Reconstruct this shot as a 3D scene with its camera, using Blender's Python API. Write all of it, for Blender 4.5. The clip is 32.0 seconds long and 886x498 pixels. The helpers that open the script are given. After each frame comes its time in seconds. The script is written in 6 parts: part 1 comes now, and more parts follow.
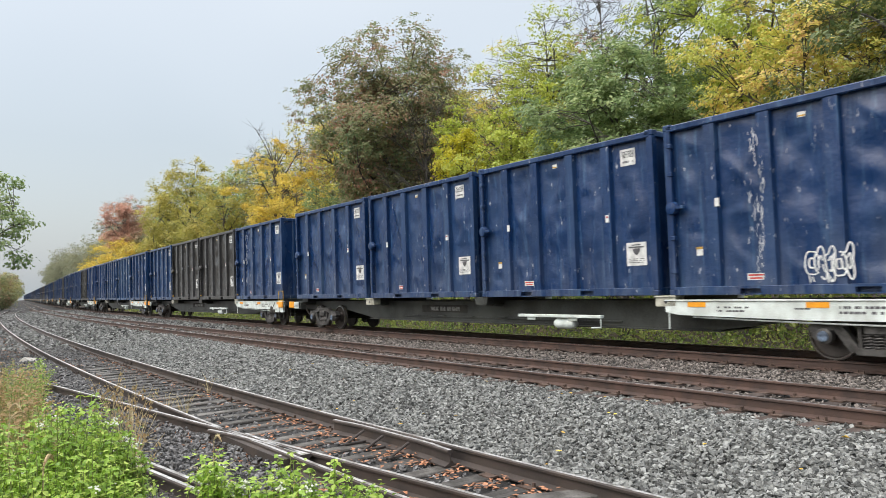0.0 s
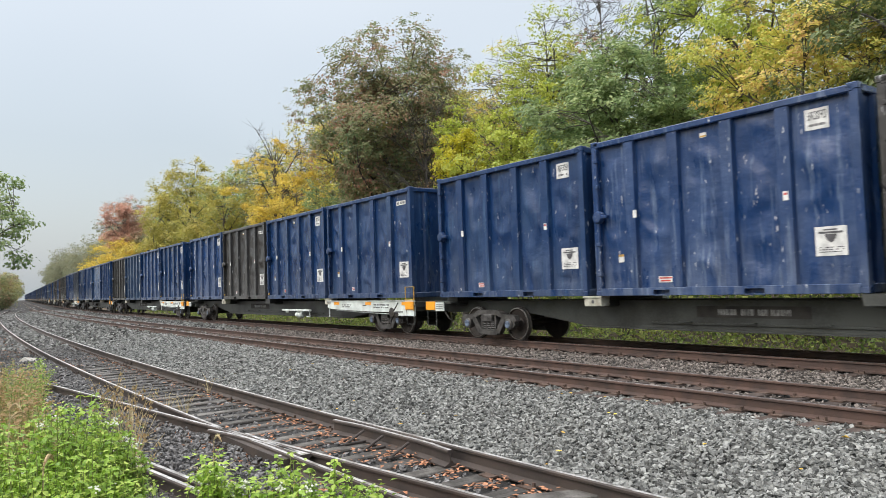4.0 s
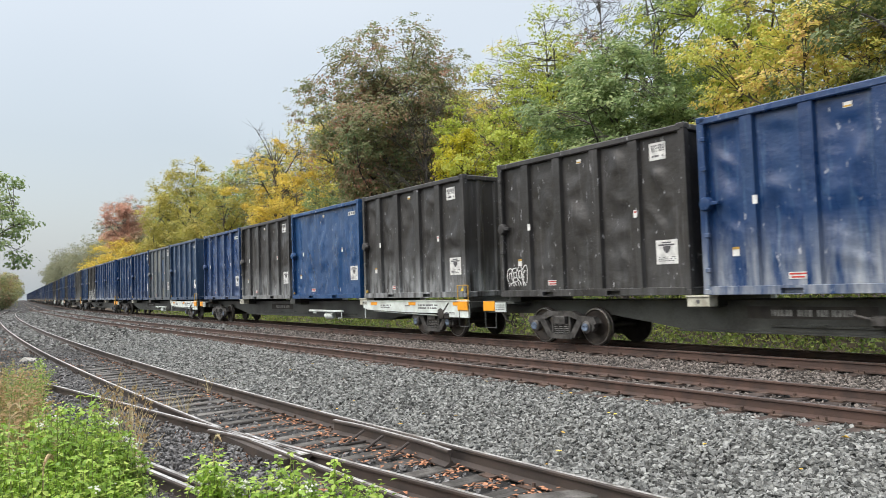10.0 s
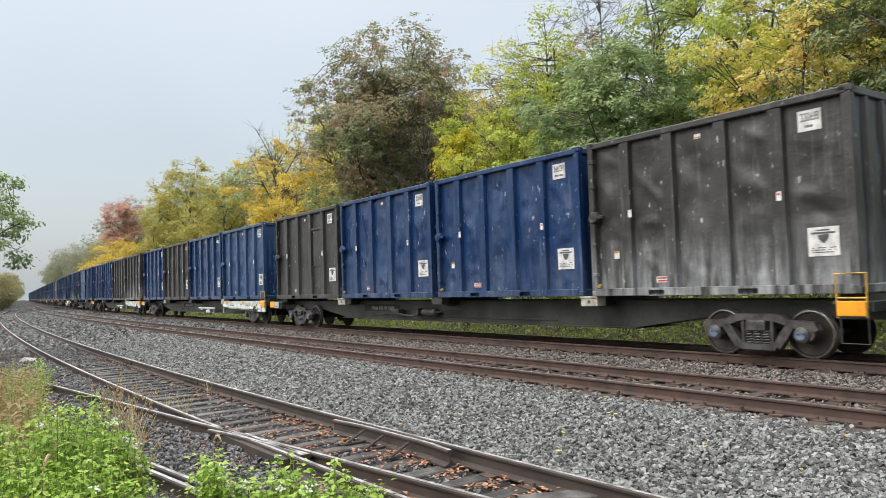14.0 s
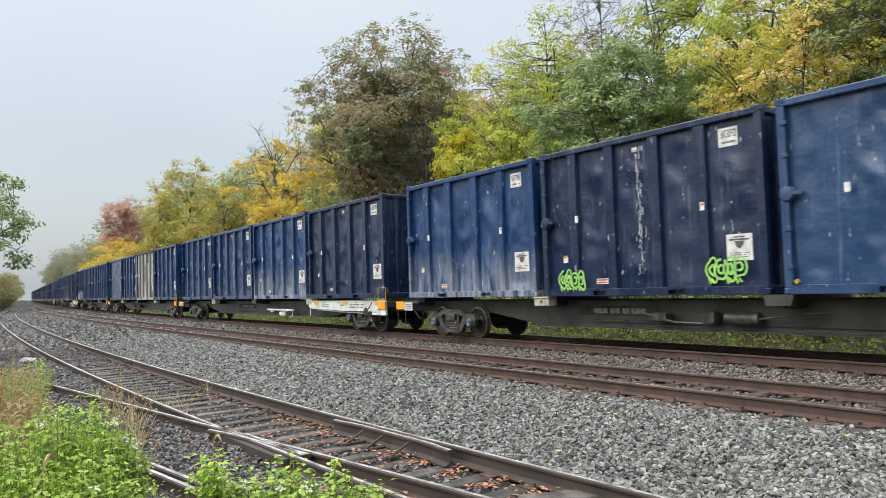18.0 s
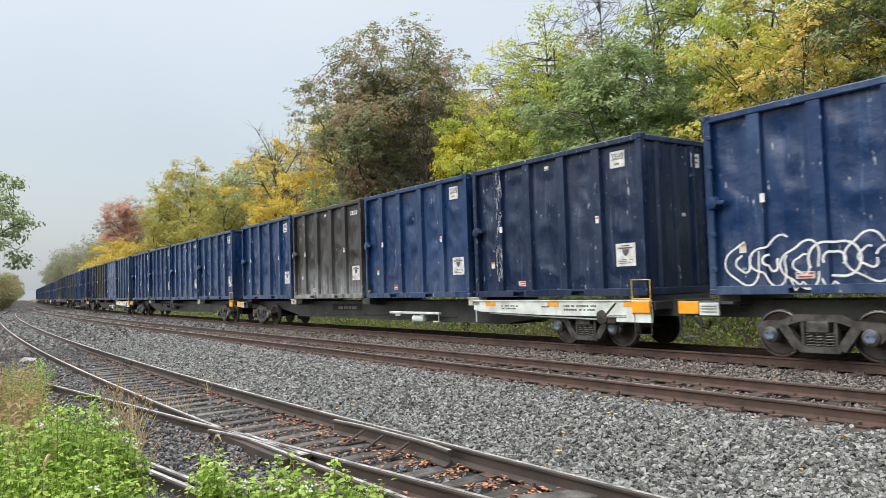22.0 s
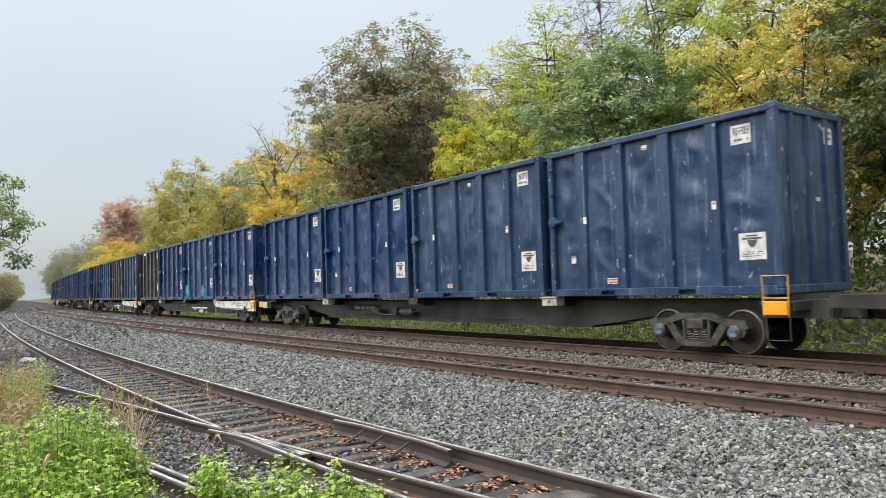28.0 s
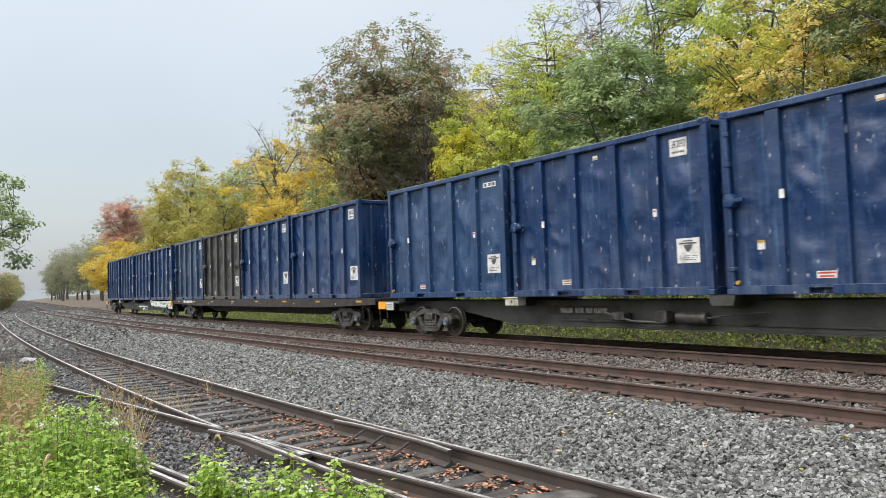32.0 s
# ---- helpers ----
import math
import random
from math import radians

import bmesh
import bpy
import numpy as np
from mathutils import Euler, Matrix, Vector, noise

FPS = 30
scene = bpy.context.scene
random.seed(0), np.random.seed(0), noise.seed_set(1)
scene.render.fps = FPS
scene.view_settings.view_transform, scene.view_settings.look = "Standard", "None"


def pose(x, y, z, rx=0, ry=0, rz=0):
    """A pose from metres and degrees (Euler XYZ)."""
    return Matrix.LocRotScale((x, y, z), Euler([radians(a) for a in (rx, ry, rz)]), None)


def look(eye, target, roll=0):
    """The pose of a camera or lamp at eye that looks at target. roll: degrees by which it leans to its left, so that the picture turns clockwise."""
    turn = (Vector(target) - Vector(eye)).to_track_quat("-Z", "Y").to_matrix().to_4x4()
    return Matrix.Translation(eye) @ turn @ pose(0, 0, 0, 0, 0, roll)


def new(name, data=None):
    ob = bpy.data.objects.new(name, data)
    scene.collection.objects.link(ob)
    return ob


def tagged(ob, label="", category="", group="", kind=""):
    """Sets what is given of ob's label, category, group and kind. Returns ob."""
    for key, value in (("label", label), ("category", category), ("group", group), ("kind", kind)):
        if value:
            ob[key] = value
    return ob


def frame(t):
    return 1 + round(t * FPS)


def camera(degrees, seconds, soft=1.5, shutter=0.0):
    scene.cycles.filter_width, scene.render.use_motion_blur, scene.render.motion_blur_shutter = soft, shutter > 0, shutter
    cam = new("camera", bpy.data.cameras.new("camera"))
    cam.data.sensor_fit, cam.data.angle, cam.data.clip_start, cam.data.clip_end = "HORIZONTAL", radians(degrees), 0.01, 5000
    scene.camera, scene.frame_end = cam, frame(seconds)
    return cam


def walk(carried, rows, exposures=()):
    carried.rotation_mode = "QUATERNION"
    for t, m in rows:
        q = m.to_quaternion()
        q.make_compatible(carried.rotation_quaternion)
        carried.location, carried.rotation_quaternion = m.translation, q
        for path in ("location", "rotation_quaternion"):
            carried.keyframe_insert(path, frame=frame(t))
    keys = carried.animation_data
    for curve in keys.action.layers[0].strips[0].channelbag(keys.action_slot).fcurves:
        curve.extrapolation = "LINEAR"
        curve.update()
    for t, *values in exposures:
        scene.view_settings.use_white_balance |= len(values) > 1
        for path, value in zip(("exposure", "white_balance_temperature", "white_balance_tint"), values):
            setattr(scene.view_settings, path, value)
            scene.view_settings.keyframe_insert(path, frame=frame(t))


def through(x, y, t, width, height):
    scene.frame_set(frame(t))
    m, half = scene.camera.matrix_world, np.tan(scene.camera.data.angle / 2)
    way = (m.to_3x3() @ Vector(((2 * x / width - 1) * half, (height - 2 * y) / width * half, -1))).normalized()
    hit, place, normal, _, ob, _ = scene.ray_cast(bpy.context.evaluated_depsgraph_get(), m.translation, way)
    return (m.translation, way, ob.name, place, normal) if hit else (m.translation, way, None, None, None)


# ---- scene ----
EYE_Z = 1.568
cam = camera(62.09, 32.0, soft=0.6, shutter=0.06)
HEADING, TILT, LEAN = 35.6265, 2.8541, -1.8102
AIM = (math.sin(radians(HEADING)) * math.cos(radians(TILT)),
       math.cos(radians(HEADING)) * math.cos(radians(TILT)), EYE_Z + math.sin(radians(TILT)))
VIEW = look((0, 0, EYE_Z), AIM, LEAN)
walk(cam, [(0.0, VIEW), (32.0, VIEW)])
scene.view_settings.exposure = 0.44

# ---- sky and sun: a bright, misty overcast day ----
SUN_EL, SUN_AZ = 46, 282
world = bpy.data.worlds.new("overcast_sky")
world.use_nodes = True
scene.world = world
wn, wl = world.node_tree.nodes, world.node_tree.links
wn.clear()
sky = wn.new("ShaderNodeTexSky")
sky.sky_type, sky.sun_disc = "NISHITA", False
sky.sun_elevation, sky.sun_rotation = radians(SUN_EL), radians(SUN_AZ)
sky.dust_density, sky.air_density = 4.0, 1.3
bg_sky = wn.new("ShaderNodeBackground")
bg_sky.inputs["Strength"].default_value = 0.05
wl.new(sky.outputs[0], bg_sky.inputs["Color"])
coord = wn.new("ShaderNodeTexCoord")
sep = wn.new("ShaderNodeSeparateXYZ")
wl.new(coord.outputs["Generated"], sep.inputs[0])
cloud = wn.new("ShaderNodeTexNoise")
cloud.inputs["Scale"].default_value, cloud.inputs["Detail"].default_value = 1.9, 2.5
wl.new(coord.outputs["Generated"], cloud.inputs["Vector"])
lift = wn.new("ShaderNodeMath")
lift.operation = "MULTIPLY_ADD"
lift.inputs[1].default_value = 0.30
wl.new(cloud.outputs[0], lift.inputs[0])
wl.new(sep.outputs[2], lift.inputs[2])
ramp = wn.new("ShaderNodeValToRGB")
er = ramp.color_ramp.elements
er[0].position, er[0].color = 0.10, (0.338, 0.370, 0.402, 1)
er[1].position, er[1].color = 0.57, (0.500, 0.524, 0.543, 1)
top = er.new(1.0)
top.color = (2.06, 2.0, 1.94, 1)
mid = er.new(0.32)
mid.color = (0.360, 0.393, 0.424, 1)
wl.new(lift.outputs[0], ramp.inputs[0])
bg_cloud = wn.new("ShaderNodeBackground")
bg_cloud.inputs["Strength"].default_value = 0.95
wl.new(ramp.outputs[0], bg_cloud.inputs["Color"])
both = wn.new("ShaderNodeAddShader")
wl.new(bg_sky.outputs[0], both.inputs[0])
wl.new(bg_cloud.outputs[0], both.inputs[1])
wout = wn.new("ShaderNodeOutputWorld")
wl.new(both.outputs[0], wout.inputs["Surface"])

sun_data = bpy.data.lights.new("sun", "SUN")
sun_data.energy, sun_data.angle, sun_data.color = 1.5, radians(60), (1.0, 0.96, 0.91)
sun = new("sun", sun_data)
sd = Vector((math.sin(radians(SUN_AZ)) * math.cos(radians(SUN_EL)), math.cos(radians(SUN_AZ)) * math.cos(radians(SUN_EL)), math.sin(radians(SUN_EL))))
sun.matrix_world = look(tuple(sd * 60), (0, 0, 0))

# ---- plan, in metres; z 0 is the main line's rail top, y runs along it, away ----
MAIN_NEAR, MAIN_FAR = 9.630, 14.233
SIDING_Z = -0.17
GAUGE_HALF = 0.7175 + 0.036
SPEED = 22.826
CAR_PITCH, CAR_FRONT_AT_START = 26.769, 30.9645
BOX_L, BOX_W, BOX_GAP = 6.0906, 2.53, 0.2826
BOX_BOTTOM, BOX_TOP = 1.212, 4.814
BEND_START, BEND_END, BEND_CURVE, BEND_SLOPE = 9.487, 129.63, 0.000796, 0.0956


def bend(y):
    """How far the main line has swung aside at y."""
    d = min(max(y - BEND_START, 0.0), BEND_END - BEND_START)
    return BEND_CURVE * d * d / 2 + max(y - BEND_END, 0.0) * BEND_SLOPE


def bend_slope(y):
    return BEND_CURVE * min(max(y - BEND_START, 0.0), BEND_END - BEND_START)


def siding(y):
    """The siding's centre line, which joins the near main line far off."""
    a = 4.2559 - 0.049435 * y + 2.1788e-3 * y ** 2 - 2.3988e-5 * y ** 3 + 1.4922e-7 * y ** 4 - 3.2817e-10 * y ** 5
    b = MAIN_NEAR + bend(y)
    if y < -20:
        a = 6.33 - (y + 20) * 0.08
    h = max(0.0, 1.2 - abs(a - b)) / 1.2
    return (b if y > 176 else min(a, b)) - h * h * 0.3


def spur(y):
    """The centre line of the spur that leaves the siding towards the weeds."""
    return 4.3685 - 0.1245 * y - 0.3755e-3 * y ** 2 - 0.7175


# ---- materials ----
def material(name, base, rough=0.6, metal=0.0, vary=None, scale=6.0, bump=0.15, fine=60.0, bump_scale=None, per_object=0.0, spec=0.5, coat=0.0, island=0.0):
    """A node material: base colour broken up at two scales, bump, and a little change from piece to piece."""
    m = bpy.data.materials.new(name)
    m.use_nodes = True
    n, l = m.node_tree.nodes, m.node_tree.links
    b = n["Principled BSDF"]
    b.inputs["Roughness"].default_value, b.inputs["Metallic"].default_value = rough, metal
    b.inputs["Specular IOR Level"].default_value = spec
    b.inputs["Coat Weight"].default_value = coat
    tc = n.new("ShaderNodeTexCoord")
    big, small = n.new("ShaderNodeTexNoise"), n.new("ShaderNodeTexNoise")
    big.inputs["Scale"].default_value, big.inputs["Detail"].default_value = scale, 5
    small.inputs["Scale"].default_value, small.inputs["Detail"].default_value = fine, 4
    src = tc.outputs["Object"]
    l.new(src, big.inputs["Vector"])
    l.new(src, small.inputs["Vector"])
    mix = n.new("ShaderNodeMix")
    mix.data_type = "RGBA"
    v = vary or tuple(c * 0.6 for c in base)
    mix.inputs[6].default_value, mix.inputs[7].default_value = (*base, 1), (*v, 1)
    cr = n.new("ShaderNodeValToRGB")
    cr.color_ramp.elements[0].position, cr.color_ramp.elements[1].position = 0.38, 0.66
    add = n.new("ShaderNodeMath")
    add.operation = "MULTIPLY_ADD"
    add.inputs[1].default_value = 0.35
    l.new(small.outputs[0], add.inputs[0])
    sub = n.new("ShaderNodeMath")
    sub.operation = "SUBTRACT"
    sub.inputs[1].default_value = 0.175
    l.new(big.outputs[0], sub.inputs[0])
    l.new(sub.outputs[0], add.inputs[2])
    l.new(add.outputs[0], cr.inputs[0])
    l.new(cr.outputs[0], mix.inputs[0])
    colour = mix.outputs[2]
    if per_object or island:
        info = n.new("ShaderNodeNewGeometry" if island else "ShaderNodeObjectInfo")
        hsv = n.new("ShaderNodeHueSaturation")
        mr = n.new("ShaderNodeMapRange")
        amount = island or per_object
        mr.inputs[3].default_value, mr.inputs[4].default_value = 1 - amount, 1 + amount
        l.new(info.outputs["Random Per Island" if island else "Random"], mr.inputs[0])
        l.new(mr.outputs[0], hsv.inputs["Value"])
        l.new(colour, hsv.inputs["Color"])
        colour = hsv.outputs[0]
    l.new(colour, b.inputs["Base Color"])
    if bump:
        bp = n.new("ShaderNodeBump")
        bp.inputs["Strength"].default_value = bump
        bp.inputs["Distance"].default_value = bump_scale or 0.01
        l.new(add.outputs[0], bp.inputs["Height"])
        l.new(bp.outputs[0], b.inputs["Normal"])
    return m


M_RAIL_SIDE = material("rusty_rail_steel", (0.078, 0.046, 0.036), 0.75, 0.0, (0.042, 0.028, 0.024), 3, 0.3, 80)
M_RAIL_SIDING = material("dull_siding_rail_steel", (0.055, 0.042, 0.036), 0.7, 0.0, (0.034, 0.028, 0.026), 3, 0.3, 80)
M_RAIL_TOP = material("worn_bright_rail_head", (0.42, 0.40, 0.39), 0.38, 0.8, (0.14, 0.12, 0.11), 4, 0.05, 90)
M_RAIL_TOP_RUSTY = material("lightly_used_rail_head", (0.74, 0.73, 0.72), 0.42, 0.9, (0.3, 0.28, 0.26), 6, 0.1, 90)
M_TIE = material("weathered_creosoted_timber", (0.118, 0.114, 0.108), 0.9, 0, (0.036, 0.033, 0.03), 5, 0.6, 45, 0.02, per_object=0.35)
M_TIE_MAIN = material("rust_stained_creosoted_timber", (0.075, 0.052, 0.043), 0.9, 0, (0.035, 0.027, 0.024), 5, 0.6, 45, 0.02, per_object=0.3)
M_PLATE = material("rusty_tie_plate", (0.11, 0.075, 0.06), 0.8, 0.2, (0.06, 0.04, 0.03), 8, 0.3)
# Near-black base: the shade in the gaps between loose stones is coloured in.
M_BALLAST = material("shade_darkened_stone_bed", (0.026, 0.026, 0.026), 0.9, 0, (0.014, 0.014, 0.014), 9, 1.0, 26, 0.05)
M_STONE = material("grey_crushed_stone", (0.176, 0.183, 0.178), 0.7, 0, (0.092, 0.096, 0.093), 20, 0.3, 120, island=0.85)
M_STONE_RUST = material("rust_dusted_crushed_stone", (0.165, 0.148, 0.136), 0.8, 0, (0.085, 0.072, 0.064), 20, 0.3, 120, island=0.75)
M_SOIL = material("dark_cinder_soil", (0.07, 0.062, 0.05), 0.95, 0, (0.12, 0.09, 0.06), 1.2, 0.9, 20, 0.05)
M_LITTER = material("forest_floor", (0.06, 0.07, 0.03), 0.95, 0, (0.09, 0.06, 0.03), 0.8, 0.8, 12, 0.06)


# ---- mesh helpers ----
class Mesh:
    """Collects vertices and faces of one mesh."""

    def __init__(self):
        self.v, self.f, self.mi = [], [], []

    def add(self, verts, faces, mi=0):
        o = len(self.v)
        self.v.extend(tuple(p) for p in verts)
        self.f.extend(tuple(i + o for i in q) for q in faces)
        self.mi.extend([mi] * len(faces))
        return self

    def box(self, x0, x1, y0, y1, z0, z1, c=0.0, mi=0):
        """A box whose upright and lying edges are cut by c."""
        if c <= 0:
            vs = [(x, y, z) for z in (z0, z1) for x, y in ((x0, y0), (x1, y0), (x1, y1), (x0, y1))]
            return self.add(vs, [(3, 2, 1, 0), (4, 5, 6, 7), (0, 1, 5, 4), (1, 2, 6, 5), (2, 3, 7, 6), (3, 0, 4, 7)], mi)
        vs = []
        for z, k in ((z0, c), (z0 + c, 0), (z1 - c, 0), (z1, c)):
            vs += [(x0 + k, y0 + k, z), (x1 - k, y0 + k, z), (x1 - k, y1 - k, z), (x0 + k, y1 - k, z)]
        fs = [(3, 2, 1, 0), (12, 13, 14, 15)]
        for r in range(3):
            for i in range(4):
                j = (i + 1) % 4
                fs.append((r * 4 + i, r * 4 + j, r * 4 + 4 + j, r * 4 + 4 + i))
        return self.add(vs, fs, mi)

    def tube(self, pts, r, n=8, cap=True, mi=0):
        """A round bar through pts; r is one radius or one for each point."""
        pts = [Vector(p) for p in pts]
        rr = r if isinstance(r, (list, tuple)) else [r] * len(pts)
        o, ring = [], []
        for i, p in enumerate(pts):
            d = (pts[min(i + 1, len(pts) - 1)] - pts[max(i - 1, 0)]).normalized()
            u = d.cross(Vector((0, 0, 1)) if abs(d.z) < 0.9 else Vector((1, 0, 0))).normalized()
            w = d.cross(u)
            for k in range(n):
                a = 2 * math.pi * k / n
                o.append(p + (u * math.cos(a) + w * math.sin(a)) * rr[i])
        fs = [(i * n + k, i * n + (k + 1) % n, (i + 1) * n + (k + 1) % n, (i + 1) * n + k) for i in range(len(pts) - 1) for k in range(n)]
        if cap:
            fs += [tuple(reversed(range(n))), tuple((len(pts) - 1) * n + k for k in range(n))]
        return self.add(o, fs, mi)

    def lathe(self, profile, n=24, axis="x", at=(0, 0, 0), mi=0, cap=True):
        """profile: (along, radius) pairs turned about the axis."""
        o = []
        for a, r in profile:
            for k in range(n):
                t = 2 * math.pi * k / n
                c, s = r * math.cos(t), r * math.sin(t)
                p = {"x": (a, c, s), "y": (c, a, s), "z": (c, s, a)}[axis]
                o.append((p[0] + at[0], p[1] + at[1], p[2] + at[2]))
        m = len(profile)
        fs = [(i * n + k, i * n + (k + 1) % n, (i + 1) * n + (k + 1) % n, (i + 1) * n + k) for i in range(m - 1) for k in range(n)]
        if cap:
            fs += [tuple(reversed(range(n))), tuple((m - 1) * n + k for k in range(n))]
        return self.add(o, fs, mi)

    def prism(self, outline, x0, x1, mi=0):
        """A (y, z) outline drawn out from x0 to x1."""
        n = len(outline)
        vs = [(x0, y, z) for y, z in outline] + [(x1, y, z) for y, z in outline]
        fs = [tuple(range(n)), tuple(reversed(range(n, 2 * n)))] + [(i, n + i, n + (i + 1) % n, (i + 1) % n) for i in range(n)]
        return self.add(vs, fs, mi)

    def sweep(self, section, line, closed=True, mi=0, mids=None):
        """A (side, up) section carried along line, a list of (point, side vector)."""
        n, vs = len(section), []
        for p, s in line:
            vs += [(p[0] + s[0] * a, p[1] + s[1] * a, p[2] + b) for a, b in section]
        m = n if closed else n - 1
        fs, ms = [], []
        for i in range(len(line) - 1):
            for k in range(m):
                j = (k + 1) % n
                fs.append((i * n + k, i * n + j, (i + 1) * n + j, (i + 1) * n + k))
                ms.append(mids[k] if mids else mi)
        if closed:
            fs += [tuple(reversed(range(n))), tuple((len(line) - 1) * n + k for k in range(n))]
            ms += [mi, mi]
        o = len(self.v)
        self.v.extend(vs)
        self.f.extend(tuple(i + o for i in q) for q in fs)
        self.mi.extend(ms)
        return self

    def data(self, name, mats, smooth=False):
        me = bpy.data.meshes.new(name)
        me.from_pydata([tuple(p) for p in self.v], [], self.f)
        for m in (mats if isinstance(mats, (list, tuple)) else [mats]):
            me.materials.append(m)
        if any(self.mi):
            me.polygons.foreach_set("material_index", self.mi)
        if smooth:
            me.polygons.foreach_set("use_smooth", [True] * len(self.f))
            me.set_sharp_from_angle(angle=radians(40))
        me.update()
        bm = bmesh.new()
        bm.from_mesh(me)
        bmesh.ops.recalc_face_normals(bm, faces=bm.faces)
        bm.to_mesh(me)
        bm.free()
        return me


def part(name, mesh, mats, parent=None, label="", smooth=False, at=None):
    """Links a Mesh, or mesh data, as one object under parent."""
    me = mesh.data(name, mats, smooth) if isinstance(mesh, Mesh) else mesh
    ob = new(name, me)
    if parent:
        ob.parent = parent
    if at:
        ob.location = at
    return tagged(ob, label)


def thing(name, label, category, group="", kind="", at=(0, 0, 0)):
    ob = new(name)
    ob.location = at
    ob.empty_display_size = 0.3
    return tagged(ob, label, category, group, kind)


# ---- ground and ballast ----
def smooth(a, b, x):
    t = min(max((x - a) / (b - a), 0.0), 1.0)
    return t * t * (3 - 2 * t)


def ground_height(x, y):
    u = x - bend(y)
    n = noise.noise((x * 0.25, y * 0.25, 3.1)) * 0.12 + noise.noise((x * 0.05, y * 0.05, 7.7)) * 0.4 * smooth(18, 30, u)
    z = -0.95 + n * 0.5
    z += smooth(3.0, -1.5, u) * (0.30 + n * 0.5)
    z += smooth(18.5, 30, u) * 1.2 + smooth(26, 60, u) * 3.0
    z += smooth(-6, -30, u) * 1.0
    z += 0.66 * smooth(5.4, 2.6, math.hypot(x + 1.2, y + 0.2))
    return z


def spaced(stops):
    out = []
    for a, b, step in stops:
        k = max(1, round((b - a) / step))
        out += [a + (b - a) * i / k for i in range(k)]
    return out + [stops[-1][1]]


def sheet(name, us, ys, height, mat, label, category, kind="structure", bent=True):
    vs, fs = [], []
    for y in ys:
        for u in us:
            x = u + (bend(y) if bent else 0)
            vs.append((x, y, height(x, y)))
    w = len(us)
    for j in range(len(ys) - 1):
        for i in range(w - 1):
            fs.append((j * w + i, j * w + i + 1, (j + 1) * w + i + 1, (j + 1) * w + i))
    m = Mesh().add(vs, fs)
    return tagged(part(name, m, mat, smooth=True), label, category, "", kind)


sheet("ground", spaced([(-1500, -60, 240), (-60, -8, 4), (-8, 4, 0.5), (4, 17, 2.5), (17, 30, 1), (30, 80, 5), (80, 1800, 250)]),
      spaced([(-900, -60, 120), (-60, -6, 5), (-6, 30, 0.6), (30, 140, 3), (140, 420, 20), (420, 3000, 260)]),
      ground_height, M_SOIL, "dark cinder soil with leaf litter beside the tracks", "ground")


def ballast_height(x, y):
    u = x - bend(y)
    n = noise.noise((x * 1.3, y * 1.3, 0.4)) * 0.02
    s = siding(y) - bend(y)
    main = -0.195 if u < 16 else -0.195 - smooth(15.8, 18.2, u) * 0.8
    low = SIDING_Z - 0.195 - 0.02
    left_edge = min(s, spur(y) - bend(y)) if y < 45 else s
    low -= smooth(left_edge - 1.5, left_edge - 3.6, u) * 0.55
    z = low + (main - low) * smooth(s + 1.5, MAIN_NEAR - 1.55, u)
    if y > 168:
        z = main - smooth(MAIN_NEAR - 1.7, MAIN_NEAR - 3.6, u) * 0.6
    bare = max(smooth(1.3, 1.15, abs(u - MAIN_NEAR)), smooth(1.3, 1.15, abs(u - MAIN_FAR)))
    return z + n * (1 - 0.7 * bare) - 0.03 * bare


# Haze at the horizon: a glowing strip, its pale light set by emission.
mist = bpy.data.materials.new("painted_mist_glow")
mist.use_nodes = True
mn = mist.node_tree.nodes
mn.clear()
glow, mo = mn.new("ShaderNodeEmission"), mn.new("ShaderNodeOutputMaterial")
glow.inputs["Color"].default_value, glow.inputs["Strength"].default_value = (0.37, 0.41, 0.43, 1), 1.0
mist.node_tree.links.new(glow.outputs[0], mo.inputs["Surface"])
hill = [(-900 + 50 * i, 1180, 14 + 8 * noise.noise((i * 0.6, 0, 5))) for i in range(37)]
tagged(part("backdrop", Mesh().add([(x, y, -3) for x, y, z in hill] + hill, [(i, i + 1, i + 38, i + 37) for i in range(36)]), mist), "glowing strip painted as pale mist at the end of the line", "mist", "", "structure")

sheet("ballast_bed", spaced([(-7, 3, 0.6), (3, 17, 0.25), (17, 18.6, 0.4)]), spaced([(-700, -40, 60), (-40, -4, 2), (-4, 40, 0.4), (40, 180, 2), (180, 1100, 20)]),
      ballast_height, M_BALLAST, "grey crushed stone ballast under the tracks, darkened as the shade between stones", "ballast")

# ---- tracks ----
RAIL = [(-0.075, -0.18), (0.075, -0.18), (0.075, -0.165), (0.012, -0.135), (0.010, -0.045), (0.036, -0.034), (0.036, -0.012), (0.021, -0.001),
        (-0.021, -0.001), (-0.036, -0.012), (-0.036, -0.034), (-0.010, -0.045), (-0.012, -0.135), (-0.075, -0.165)]
RAIL_MATS = [0, 0, 0, 0, 0, 0, 0, 1, 0, 0, 0, 0, 0, 0]


def rail_line(centre, offset, z, y0, y1, step=1.0):
    line, k = [], max(2, round((y1 - y0) / step))
    for i in range(k + 1):
        y = y0 + (y1 - y0) * i / k
        sl = (centre(y + 0.05) - centre(y - 0.05)) / 0.1
        w = 1 / math.hypot(1, sl)
        side = (w, -sl * w)
        line.append(((centre(y) + side[0] * offset, y + side[1] * offset, z), side))
    return line


